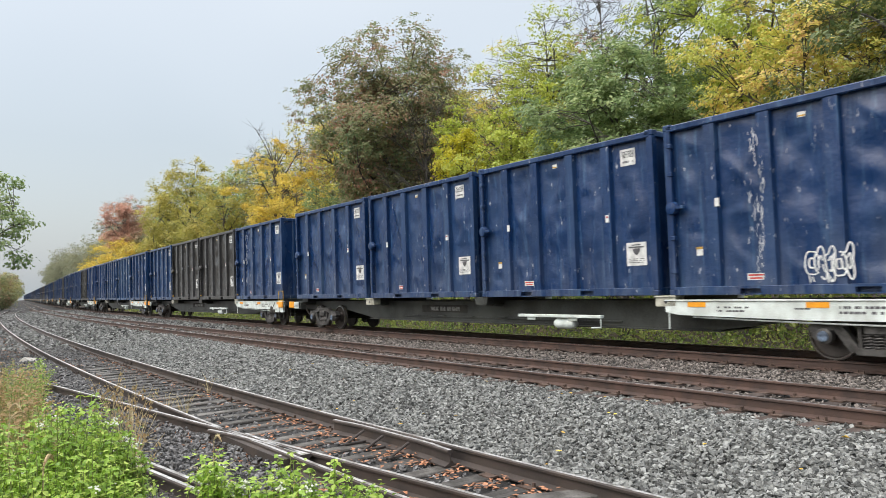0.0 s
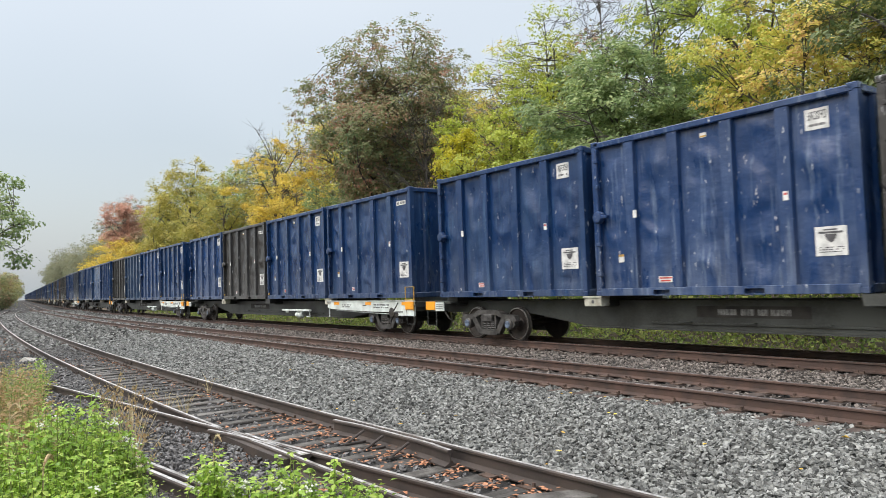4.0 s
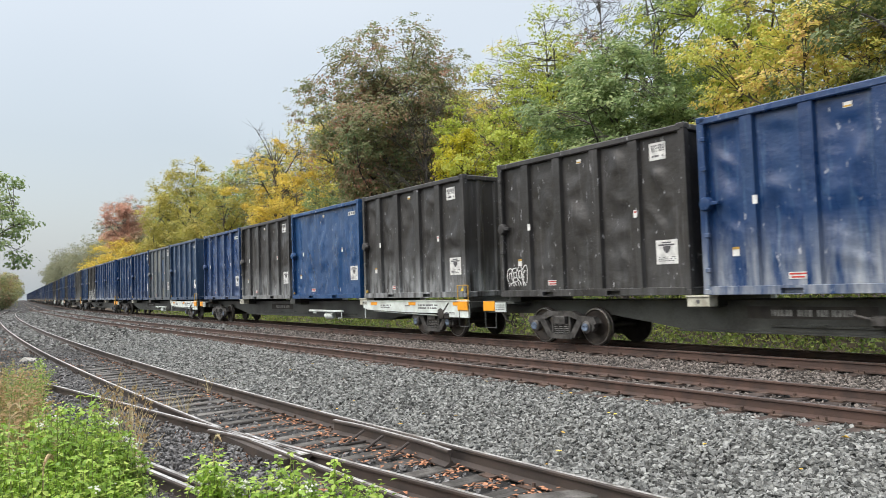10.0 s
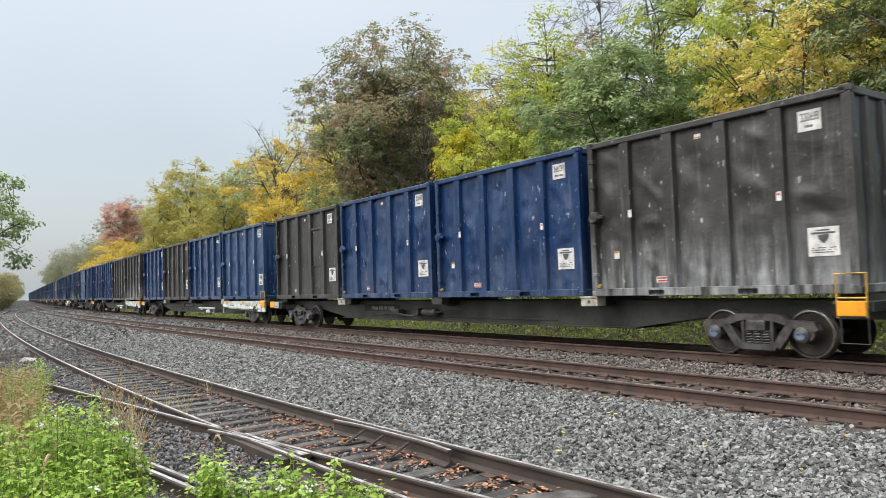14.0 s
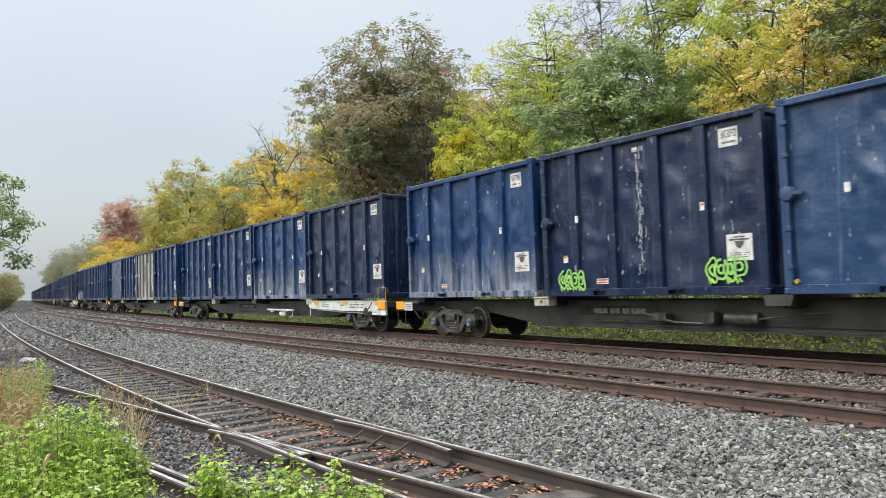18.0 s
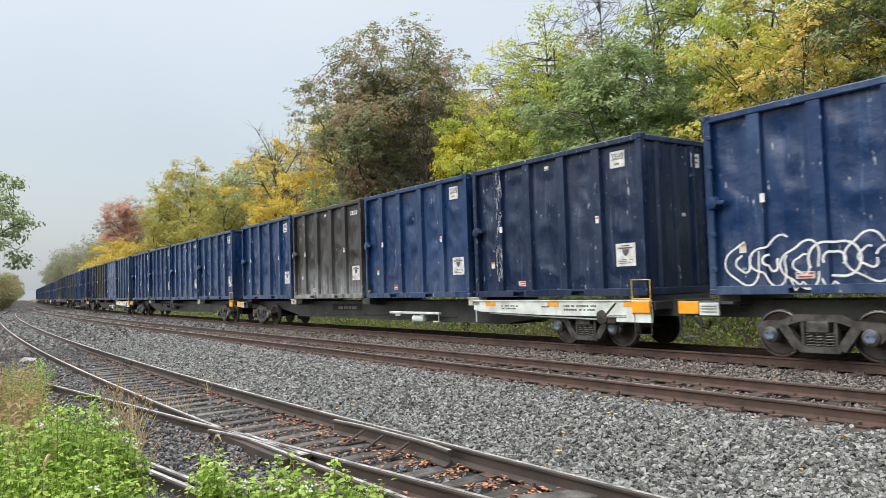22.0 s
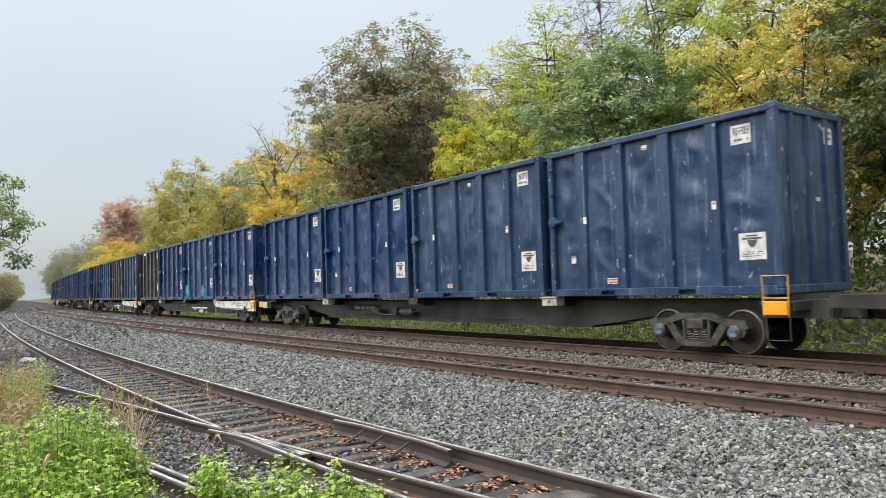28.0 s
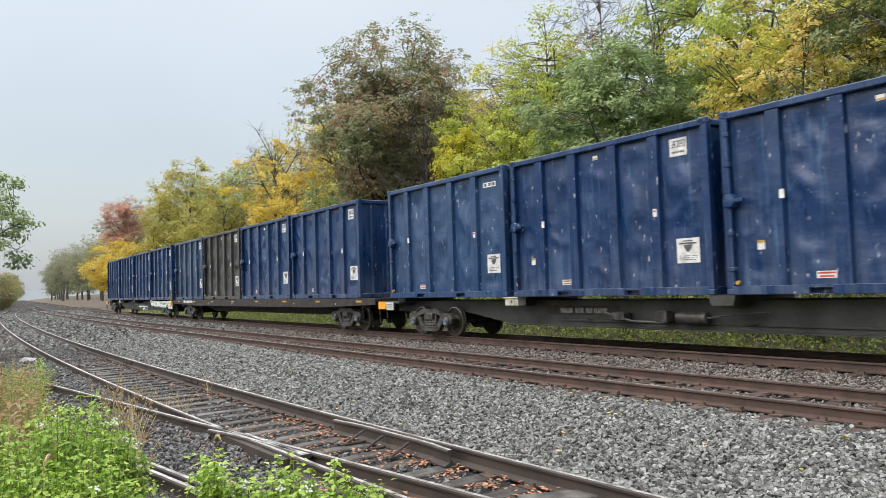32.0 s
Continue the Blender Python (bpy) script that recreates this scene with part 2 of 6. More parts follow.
def add_rail(track, centre, offset, z, spans, side_mat, top_mat, label=""):
    m = Mesh()
    line = []
    for y0, y1, step in spans:
        seg = rail_line(centre, offset, z, y0, y1, step)
        line += seg if not line else seg[1:]
    m.sweep(RAIL, line, mids=RAIL_MATS)
    return part("rail", m, [side_mat, top_mat], track, label)


def near_main(y):
    return MAIN_NEAR + bend(y)


def far_main(y):
    return MAIN_FAR + bend(y)


track_near = thing("railway_track", "main line with rust-brown rails on timber sleepers in grey ballast", "railway track", kind="structure")
track_far = thing("railway_track", "main line under the train, rust-brown rails on timber sleepers", "railway track", kind="structure")
track_siding = thing("railway_track", "siding with bright-topped dark rails on weathered grey sleepers", "railway track", kind="structure")
track_spur = thing("railway_track", "spur rails that branch off towards the weeds", "railway track", kind="structure")
LONG = [(-700, -40, 60), (-40, 10, 2.5), (10, 140, 2.5), (140, 1100, 40)]
for off in (-GAUGE_HALF, GAUGE_HALF):
    add_rail(track_near, near_main, off, 0, LONG, M_RAIL_SIDE, M_RAIL_TOP)
    add_rail(track_far, far_main, off, 0, LONG, M_RAIL_SIDE, M_RAIL_TOP)
    add_rail(track_siding, siding, off, SIDING_Z, [(-60, 0, 4), (0, 172, 1)], M_RAIL_SIDING, M_RAIL_TOP_RUSTY)
    add_rail(track_spur, spur, off, SIDING_Z, [(-6.5, 0, 1), (0, 48, 1)], M_RAIL_SIDING, M_RAIL_TOP_RUSTY)


# ---- paint of the containers and cars ----
def paint(name, base, chalk, chalk_amount, streak=0.6, rough=0.33, low_chalk=0.0, rust=0.0, scratch=0.6, coat=0.12):
    """Weathered paint: cloudy fading, runs down the panels, scratches; each container has its own pattern."""
    m = bpy.data.materials.new(name)
    m.use_nodes = True
    n, l = m.node_tree.nodes, m.node_tree.links
    b = n["Principled BSDF"]
    b.inputs["Specular IOR Level"].default_value = 0.32
    b.inputs["Coat Weight"].default_value, b.inputs["Coat Roughness"].default_value = coat, 0.2
    tc, info = n.new("ShaderNodeTexCoord"), n.new("ShaderNodeObjectInfo")
    shift = n.new("ShaderNodeVectorMath")
    shift.operation = "SCALE"
    shift.inputs[0].default_value = (37.0, 71.0, 13.0)
    l.new(info.outputs["Random"], shift.inputs["Scale"])
    pos = n.new("ShaderNodeVectorMath")
    l.new(tc.outputs["Object"], pos.inputs[0])
    l.new(shift.outputs[0], pos.inputs[1])

    def field(scale, stretch, detail, lo, hi):
        mp, tx, cr = n.new("ShaderNodeMapping"), n.new("ShaderNodeTexNoise"), n.new("ShaderNodeMapRange")
        mp.inputs["Scale"].default_value = stretch
        l.new(pos.outputs[0], mp.inputs["Vector"])
        l.new(mp.outputs[0], tx.inputs["Vector"])
        tx.inputs["Scale"].default_value, tx.inputs["Detail"].default_value, tx.inputs["Roughness"].default_value = scale, detail, 0.62
        cr.inputs[1].default_value, cr.inputs[2].default_value = lo, hi
        l.new(tx.outputs[0], cr.inputs[0])
        return cr.outputs[0]

    def times(a, k):
        mt = n.new("ShaderNodeMath")
        mt.operation, mt.use_clamp = "MULTIPLY", True
        l.new(a, mt.inputs[0])
        if isinstance(k, float):
            mt.inputs[1].default_value = k
        else:
            l.new(k, mt.inputs[1])
        return mt.outputs[0]

    def over(colour, factor, top):
        mx = n.new("ShaderNodeMix")
        mx.data_type = "RGBA"
        l.new(factor, mx.inputs[0])
        if isinstance(colour, tuple):
            mx.inputs[6].default_value = (*colour, 1)
        else:
            l.new(colour, mx.inputs[6])
        mx.inputs[7].default_value = (*top, 1)
        return mx.outputs[2]

    clouds = field(0.8, (1, 1, 0.4), 4, 0.47, 0.75)
    runs = field(8.0, (1, 1, 0.07), 6, 0.56, 0.70)
    marks = field(9.0, (1, 1, 0.4), 8, 0.64, 0.70)
    grime = field(2.0, (1, 1, 0.25), 5, 0.42, 0.72)
    fine = field(40.0, (1, 1, 1), 3, 0.3, 0.7)
    col = over(base, times(clouds, 0.26 * chalk_amount), chalk)
    col = over(col, times(runs, streak * chalk_amount), chalk)
    col = over(col, times(grime, 0.38), tuple(c * 0.35 + 0.004 for c in base))
    if low_chalk:
        sp, mr = n.new("ShaderNodeSeparateXYZ"), n.new("ShaderNodeMapRange")
        l.new(tc.outputs["Object"], sp.inputs[0])
        mr.inputs[1].default_value, mr.inputs[2].default_value = 1.5, 0.1
        l.new(sp.outputs[2], mr.inputs[0])
        col = over(col, times(times(mr.outputs[0], low_chalk), field(4.0, (1, 1, 0.15), 5, 0.36, 0.68)), (0.42, 0.45, 0.47))
    if rust:
        col = over(col, times(field(1.6, (1, 1, 0.5), 4, 0.6, 0.66), rust), (0.22, 0.09, 0.045))
    col = over(col, times(marks, scratch), (0.55, 0.57, 0.6))
    l.new(col, b.inputs["Base Color"])
    rr = n.new("ShaderNodeMapRange")
    rr.inputs[3].default_value, rr.inputs[4].default_value = rough - 0.06, rough + 0.2
    l.new(clouds, rr.inputs[0])
    l.new(rr.outputs[0], b.inputs["Roughness"])
    bp = n.new("ShaderNodeBump")
    bp.inputs["Strength"].default_value, bp.inputs["Distance"].default_value = 0.12, 0.01
    l.new(fine, bp.inputs["Height"])
    bp2 = n.new("ShaderNodeBump")
    bp2.inputs["Strength"].default_value, bp2.inputs["Distance"].default_value = 0.25, 0.12
    l.new(field(0.9, (1, 1, 1.2), 1, 0.2, 0.8), bp2.inputs["Height"])
    l.new(bp.outputs[0], bp2.inputs["Normal"])
    bp3 = n.new("ShaderNodeBump")
    bp3.inputs["Strength"].default_value, bp3.inputs["Distance"].default_value = 0.3, 0.025
    l.new(field(3.4, (1, 1, 1.3), 2, 0.25, 0.75), bp3.inputs["Height"])
    l.new(bp2.outputs[0], bp3.inputs["Normal"])
    l.new(bp3.outputs[0], b.inputs["Normal"])
    l.new(bp2.outputs[0], b.inputs["Coat Normal"])
    return m


CHALK = (0.105, 0.21, 0.355)
PAINTS = {
    "B": (paint("blue_container_paint", (0.0062, 0.029, 0.1), CHALK, 0.55, low_chalk=0.14), "dark blue"),
    "S": (paint("scraped_blue_paint", (0.009, 0.036, 0.12), (0.24, 0.31, 0.42), 0.6, scratch=0.8, low_chalk=0.2), "scraped dark blue"),
    "W": (paint("lime_stained_blue_paint", (0.0095, 0.037, 0.12), CHALK, 0.6, low_chalk=0.75), "white-stained dark blue"),
    "G": (paint("faded_grey_blue_paint", (0.022, 0.048, 0.105), (0.16, 0.235, 0.33), 0.85, rough=0.34), "faded grey-blue"),
    "L": (paint("lighter_blue_paint", (0.018, 0.052, 0.13), (0.15, 0.20, 0.32), 0.6), "lighter blue"),
    "N": (paint("grimy_navy_paint", (0.0085, 0.021, 0.058), (0.13, 0.16, 0.22), 0.6, coat=0.12), "grimy navy"),
    "K": (paint("black_container_paint", (0.034, 0.033, 0.033), (0.15, 0.15, 0.155), 0.5, rough=0.36, low_chalk=0.12, coat=0.08), "dull black"),
    "J": (paint("streaked_black_paint", (0.036, 0.035, 0.035), (0.18, 0.182, 0.185), 0.5, rough=0.4, low_chalk=0.75, coat=0.08), "white-streaked black"),
    "R": (paint("rust_patched_black_paint", (0.04, 0.038, 0.036), (0.2, 0.195, 0.185), 0.7, rough=0.5, rust=0.9, coat=0.1), "rust-patched black"),
    "P": (paint("patched_bare_grey_steel", (0.07, 0.088, 0.11), (0.26, 0.28, 0.295), 1.0, rough=0.45, coat=0.05, rust=0.3), "patched bare grey-blue"),
    "Z": (paint("bare_dull_grey_steel", (0.30, 0.315, 0.31), (0.42, 0.43, 0.42), 0.9, rough=0.5, coat=0.05, rust=0.25), "dull bare grey"),
    "V": (paint("lime_splashed_grey_navy_paint", (0.022, 0.032, 0.055), (0.2, 0.23, 0.27), 0.7, rough=0.4, low_chalk=0.9, coat=0.1), "white-splashed grey-navy"),
    "Y": (paint("grimed_grey_steel", (0.055, 0.056, 0.05), (0.2, 0.2, 0.19), 0.9, rough=0.55, coat=0.05, rust=0.3), "grimy grey"),
    "Q": (paint("streaked_green_grey_steel", (0.14, 0.15, 0.146), (0.32, 0.33, 0.315), 1.0, rough=0.5, coat=0.05, rust=0.35), "streaked grey"),
    "O": (paint("rusted_plate", (0.24, 0.13, 0.07), (0.3, 0.27, 0.2), 0.9, rough=0.7, coat=0.05, rust=0.9), "rusty"),
    "C": (paint("bright_blue_paint", (0.012, 0.055, 0.16), (0.12, 0.2, 0.35), 0.5), "bright blue"),
}
M_DARKSTEEL = material("grimy_black_steel", (0.022, 0.021, 0.02), 0.7, 0.2, (0.05, 0.045, 0.04), 3, 0.3)
M_BEAM = material("grimy_grey_green_car_paint", (0.062, 0.068, 0.064), 0.45, 0, (0.022, 0.023, 0.022), 1.1, 0.15, 22)
M_CAST = material("dusty_cast_steel", (0.10, 0.097, 0.095), 0.5, 0.35, (0.035, 0.033, 0.032), 6, 0.35)
M_WHEEL = material("worn_wheel_steel", (0.06, 0.05, 0.045), 0.55, 0.4, (0.035, 0.03, 0.028), 5, 0.2)
M_TREAD = material("polished_wheel_tread", (0.35, 0.34, 0.33), 0.3, 0.9, (0.25, 0.24, 0.23), 5, 0.05)
M_WHITE = material("dirty_white_paint", (0.68, 0.75, 0.73), 0.5, 0, (0.46, 0.5, 0.48), 2.5, 0.1)
M_ORANGE = material("amber_reflective_sheet", (0.85, 0.36, 0.02), 0.4, 0, (0.7, 0.28, 0.02), 5, 0.02)
M_YELLOW = material("yellow_paint", (0.55, 0.33, 0.04), 0.55, 0, (0.3, 0.19, 0.05), 6, 0.1)
M_LABEL = material("scuffed_white_decal", (0.66, 0.67, 0.66), 0.45, 0, (0.45, 0.46, 0.46), 6, 0.05)
M_INK = material("black_ink", (0.09, 0.09, 0.10), 0.5, 0, None, 6, 0.0)
M_INK_RED = material("red_ink", (0.5, 0.06, 0.05), 0.5, 0, None, 6, 0.0)
M_SPRAY = material("white_spray_paint", (0.7, 0.72, 0.72), 0.6, 0, (0.5, 0.52, 0.52), 7, 0.05)
M_SPRAY_GREEN = material("green_spray_paint", (0.3, 0.6, 0.12), 0.6, 0, (0.2, 0.45, 0.1), 7, 0.05)
M_SPRAY_TEAL = material("teal_spray_paint", (0.08, 0.5, 0.45), 0.6, 0, (0.06, 0.4, 0.36), 7, 0.05)
M_SCRAPE = material("bare_scraped_paint", (0.52, 0.54, 0.57), 0.6, 0, (0.2, 0.23, 0.29), 12, 0.05)
M_AXLE_BLUE = material("blue_bearing_cap", (0.14, 0.19, 0.27), 0.45, 0, (0.07, 0.09, 0.13), 6, 0.1)
M_TARP = material("torn_plastic_sheet", (0.6, 0.62, 0.6), 0.5, 0, (0.4, 0.42, 0.4), 4, 0.4)

# ---- containers; a container's own y runs from its front end, which leads, to its rear ----
HL, HW, BH = BOX_L / 2, BOX_W / 2, BOX_TOP - BOX_BOTTOM
RIBS = (1.39, 2.56, 3.83, 5.0)
FLAT_SPOTS = ((0.40, 1.08, 2.86, 3.36), (0.33, 0.97, 0.62, 1.24), (5.26, 5.52, 0.70, 1.08), (3.90, 4.46, 0.20, 0.46), (3.0, 3.25, 3.16, 3.36))


def side_panel_mesh(seed, face, amount=1.0):
    """One long side: dented sheet between the posts. face: -1 near side, 1 far side. amount: how deep its dents are."""
    m = Mesh()
    ny, nz = (64, 40) if face < 0 else (8, 4)
    vs = []
    for j in range(nz + 1):
        for i in range(ny + 1):
            y, z = -HL + 0.1 + (BOX_L - 0.2) * i / ny, 0.16 + (BH - 0.30) * j / nz
            s = y + HL
            near = min(abs(s - r) for r in (0.1, *RIBS, BOX_L - 0.1))
            k = smooth(0.12, 0.5, near) * smooth(0, 0.4, z - 0.16) * smooth(0, 0.4, BH - 0.14 - z)
            for a, b, c, e in FLAT_SPOTS:
                k *= 1 - smooth(0.22, 0.02, max(a - s, s - b, 0.0)) * smooth(0.22, 0.02, max(c - z, z - e, 0.0))
            fold = noise.noise((s * 0.9 + seed * 3.7, z * 0.9 - s * 0.5, seed + 20.0))
            d = 0.05 * max(0.0, 0.22 - abs(fold)) / 0.22 + 0.075 * noise.noise((s * 1.0 + seed * 9.3, z * 0.8, seed)) + 0.05 * noise.noise((s * 2.0, z * 1.9 + seed * 5, 4.0)) + 0.016 * noise.noise((s * 4.5, z * 4.5 + seed, 8.0)) - 0.02
            vs.append((face * (HW - 0.125 + k * d * amount), y, z))
    fs = [(j * (ny + 1) + i, j * (ny + 1) + i + 1, (j + 1) * (ny + 1) + i + 1, (j + 1) * (ny + 1) + i) for j in range(nz) for i in range(ny)]
    return m.add(vs, fs).data("side_panel", PAINTS["B"][0], True)


def end_panel_mesh(face):
    m = Mesh()
    ny, nz = 48, 18
    vs = []
    for j in range(nz + 1):
        for i in range(ny + 1):
            x, z = -HW + 0.1 + (BOX_W - 0.2) * i / ny, 0.16 + (BH - 0.28) * j / nz
            d = 0.03 * noise.noise((x * 1.4, z * 1.1, 2.0 + face)) * smooth(HW - 0.1, HW - 0.4, abs(x))
            rib = max(smooth(0.10, 0.075, abs(x - c)) for c in (-0.62, 0.0, 0.62))
            vs.append((x, face * (HL - 0.08 + d + rib * (0.065 - d)), z))
    fs = [(j * (ny + 1) + i, j * (ny + 1) + i + 1, (j + 1) * (ny + 1) + i + 1, (j + 1) * (ny + 1) + i) for j in range(nz) for i in range(ny)]
    return m.add(vs, fs).data("end_wall", PAINTS["B"][0], True)


def rib_mesh(face):
    """A hat-section post welded to the side."""
    o = [(-0.15, face * (HW - 0.15)), (-0.125, face * (HW - 0.02)), (0.125, face * (HW - 0.02)), (0.15, face * (HW - 0.15))]
    m = Mesh()
    z0, z1 = 0.15, BH - 0.13
    vs = [(x, y, z) for z in (z0, z1) for y, x in o]
    m.add(vs, [(0, 1, 5, 4), (1, 2, 6, 5), (2, 3, 7, 6), (3, 0, 4, 7), (3, 2, 1, 0), (4, 5, 6, 7)])
    return m.data("rib", PAINTS["B"][0])


def bottom_rail_mesh(face):
    """The side sill with its two fork pockets."""
    m = Mesh()
    x0, x1 = sorted((face * HW, face * (HW - 0.12)))
    cuts = [(1.88, 2.30), (4.03, 4.45)]
    edges = [0.13] + [e for c in cuts for e in c] + [BOX_L - 0.13]
    for a, b in zip(edges[::2], edges[1::2]):
        m.box(x0, x1, a - HL, b - HL, 0.0, 0.17, 0.008)
    for a, b in cuts:
        m.box(x0, x1, a - HL, b - HL, 0.12, 0.17)
        m.box(x0, x1, a - HL, b - HL, 0.0, 0.02)
    return m.data("bottom_rail", PAINTS["B"][0])


def simple(name, *boxes, c=0.01):
    m = Mesh()
    for bx in boxes:
        m.box(*bx, c)
    return m.data(name, PAINTS["B"][0])


PANELS = [side_panel_mesh(s, -1) for s in (1, 2, 3, 4, 5, 6)]
PANEL_FAR = side_panel_mesh(9, 1)
PANEL_PATCHED = side_panel_mesh(7, -1, 0.1)
END_F, END_R = end_panel_mesh(-1), end_panel_mesh(1)
RIB_N, RIB_F = rib_mesh(-1), rib_mesh(1)
SILL_N, SILL_F = bottom_rail_mesh(-1), bottom_rail_mesh(1)
POST = simple("corner_post", (-0.075, 0.075, -0.075, 0.075, 0.11, BH - 0.1), c=0.018)
CASTING = simple("corner_casting", (-0.09, 0.09, -0.09, 0.09, 0.0, 0.12), c=0.015)
CASTING_TOP = simple("corner_casting", (-0.09, 0.09, -0.1, 0.1, BH - 0.115, BH + 0.012), c=0.015)
TOP_RAIL = simple("top_rail", (-0.06, 0.06, -HL + 0.09, HL - 0.09, BH - 0.15, BH - 0.012), c=0.02)
TOP_END = simple("top_end_rail", (-HW + 0.09, HW - 0.09, -0.06, 0.06, BH - 0.15, BH - 0.012), c=0.02)
BOT_END = simple("bottom_end_rail", (-HW + 0.09, HW - 0.09, -0.06, 0.06, 0.0, 0.17), c=0.02)
FLOOR = simple("container_floor", (-HW + 0.13, HW - 0.13, -HL + 0.1, HL - 0.1, 0.02, 0.14))
LID = simple("roof_lid", (-HW + 0.12, HW - 0.12, -HL + 0.07, HL - 0.07, BH - 0.08, BH - 0.035), c=0.02)


def latch_mesh():
    """The door's locking bar: a rod with its bearings and a rounded hub at mid height."""
    m = Mesh()
    m.tube([(0, 0, 0.2), (0, 0, BH - 0.2)], 0.028, 8)
    for z in (0.45, 1.15, 2.5, 3.1):
        m.box(-0.05, 0.045, -0.055, 0.055, z, z + 0.09, 0.012)
    m.lathe([(-0.08, 0.05), (-0.07, 0.12), (-0.02, 0.15), (0.06, 0.15)], 14, "x", (0, 0, 1.83))
    m.box(-0.06, 0.04, -0.30, 0.06, 1.79, 1.87, 0.015)
    return m.data("locking_bar", PAINTS["B"][0], True)


LATCH = latch_mesh()


def decal(name, rects, seed=0):
    """A flat plate on the near side: rects of (y0, y1, z0, z1, layer, material index); more layers stand further out."""
    m = Mesh()
    for y0, y1, z0, z1, layer, mi in rects:
        m.box(-0.004 - 0.003 * layer, 0, y0, y1, z0, z1, mi=mi)
    return m.data(name, [M_LABEL, M_INK, M_INK_RED, M_YELLOW])


def bars(y0, y1, z0, z1, rows, mi, rnd, layer=1, fill=0.6):
    """Unreadable lines of writing as plain bars."""
    out, h = [], (z1 - z0) / rows
    for r in range(rows):
        y = y0
        while y < y1 - 0.01:
            w = min(rnd.uniform(0.03, 0.10), y1 - y)
            if rnd.random() < 0.85:
                out.append((y, y + w * 0.8, z0 + h * r + h * (1 - fill) / 2, z0 + h * r + h * (1 + fill) / 2, layer, mi))
            y += w
    return out


def figures(y0, y1, z0, z1, rnd, mi=1, layer=1):
    """A row of six blocky figures that cannot be read: an upright bar with a short crossbar or two for each."""
    out, w = [], (y1 - y0) / 6
    for k in range(6):
        a, b = y0 + w * k, y0 + w * (k + 0.72)
        out.append((a, a + w * 0.26, z0, z1, layer, mi))
        for q in rnd.sample((0.0, 0.42, 0.84), 2):
            out.append((a + w * 0.26, b, z0 + (z1 - z0) * q, z0 + (z1 - z0) * (q + 0.16), layer, mi))
        if rnd.random() < 0.5:
            out.append((b - w * 0.2, b, z0 + (z1 - z0) * 0.16, z0 + (z1 - z0) * 0.84, layer, mi))
    return out


rnd = random.Random(5)
PLACARDS = [decal("number_placard", [(0.57, 1.0, 4.15 - BOX_BOTTOM, 4.53 - BOX_BOTTOM, 0, 0)] + figures(0.61, 0.96, 4.33 - BOX_BOTTOM, 4.48 - BOX_BOTTOM, rnd) + bars(0.63, 0.94, 4.19 - BOX_BOTTOM, 4.28 - BOX_BOTTOM, 1, 1, rnd, 1, 0.5)) for _ in range(4)]
PLACARD_LOW = decal("number_placard", [(0.45, 1.02, 4.30 - BOX_BOTTOM, 4.44 - BOX_BOTTOM, 0, 0)] + bars(0.5, 0.98, 4.32 - BOX_BOTTOM, 4.42 - BOX_BOTTOM, 1, 1, rnd, 1, 0.8))


def owner_panel_mesh():
    """A white panel with a dark shield shape over lines of small print."""
    y0, y1, z0, z1 = 0.37, 0.93, 1.88 - BOX_BOTTOM, 2.40 - BOX_BOTTOM
    r = [(y0, y1, z0, z1, 0, 0), (0.53, 0.77, z1 - 0.07, z1 - 0.045, 1, 1), (0.44, 0.86, z1 - 0.125, z1 - 0.09, 1, 1)]
    for k in range(6):
        w = 0.10 * (1 - (k / 6) ** 2)
        r.append((0.65 - w, 0.65 + w, z1 - 0.16 - 0.025 * k, z1 - 0.135 - 0.025 * k, 1, 1))
    r += bars(y0 + 0.06, y1 - 0.06, z0 + 0.05, z0 + 0.17, 3, 1, random.Random(8), 1, 0.4)
    return decal("owner_panel", r)


OWNER = owner_panel_mesh()
LABEL_A = decal("inspection_label", [(1.33, 1.43, 2.93 - BOX_BOTTOM, 3.10 - BOX_BOTTOM, 0, 0), (1.35, 1.41, 3.03 - BOX_BOTTOM, 3.07 - BOX_BOTTOM, 1, 2)])
LABEL_B = decal("inspection_label", [(4.82, 4.92, 2.96 - BOX_BOTTOM, 3.13 - BOX_BOTTOM, 0, 0)])
LABEL_C = decal("caution_label", [(5.32, 5.47, 2.02 - BOX_BOTTOM, 2.20 - BOX_BOTTOM, 0, 0), (5.32, 5.47, 2.15 - BOX_BOTTOM, 2.20 - BOX_BOTTOM, 1, 3)])
LABEL_D = decal("warning_strip", [(4.0, 4.36, 1.49 - BOX_BOTTOM, 1.62 - BOX_BOTTOM, 0, 0), (4.02, 4.34, 1.57 - BOX_BOTTOM, 1.60 - BOX_BOTTOM, 1, 2), (4.05, 4.31, 1.51 - BOX_BOTTOM, 1.54 - BOX_BOTTOM, 1, 2)])
LABEL_E = decal("top_label", [(3.05, 3.20, 4.43 - BOX_BOTTOM, 4.53 - BOX_BOTTOM, 0, 0), (3.06, 3.19, 4.44 - BOX_BOTTOM, 4.47 - BOX_BOTTOM, 1, 3)])
M_SIGN = material("bright_yellow_decal", (0.8, 0.6, 0.03), 0.45, 0, (0.6, 0.42, 0.03), 6, 0.02)
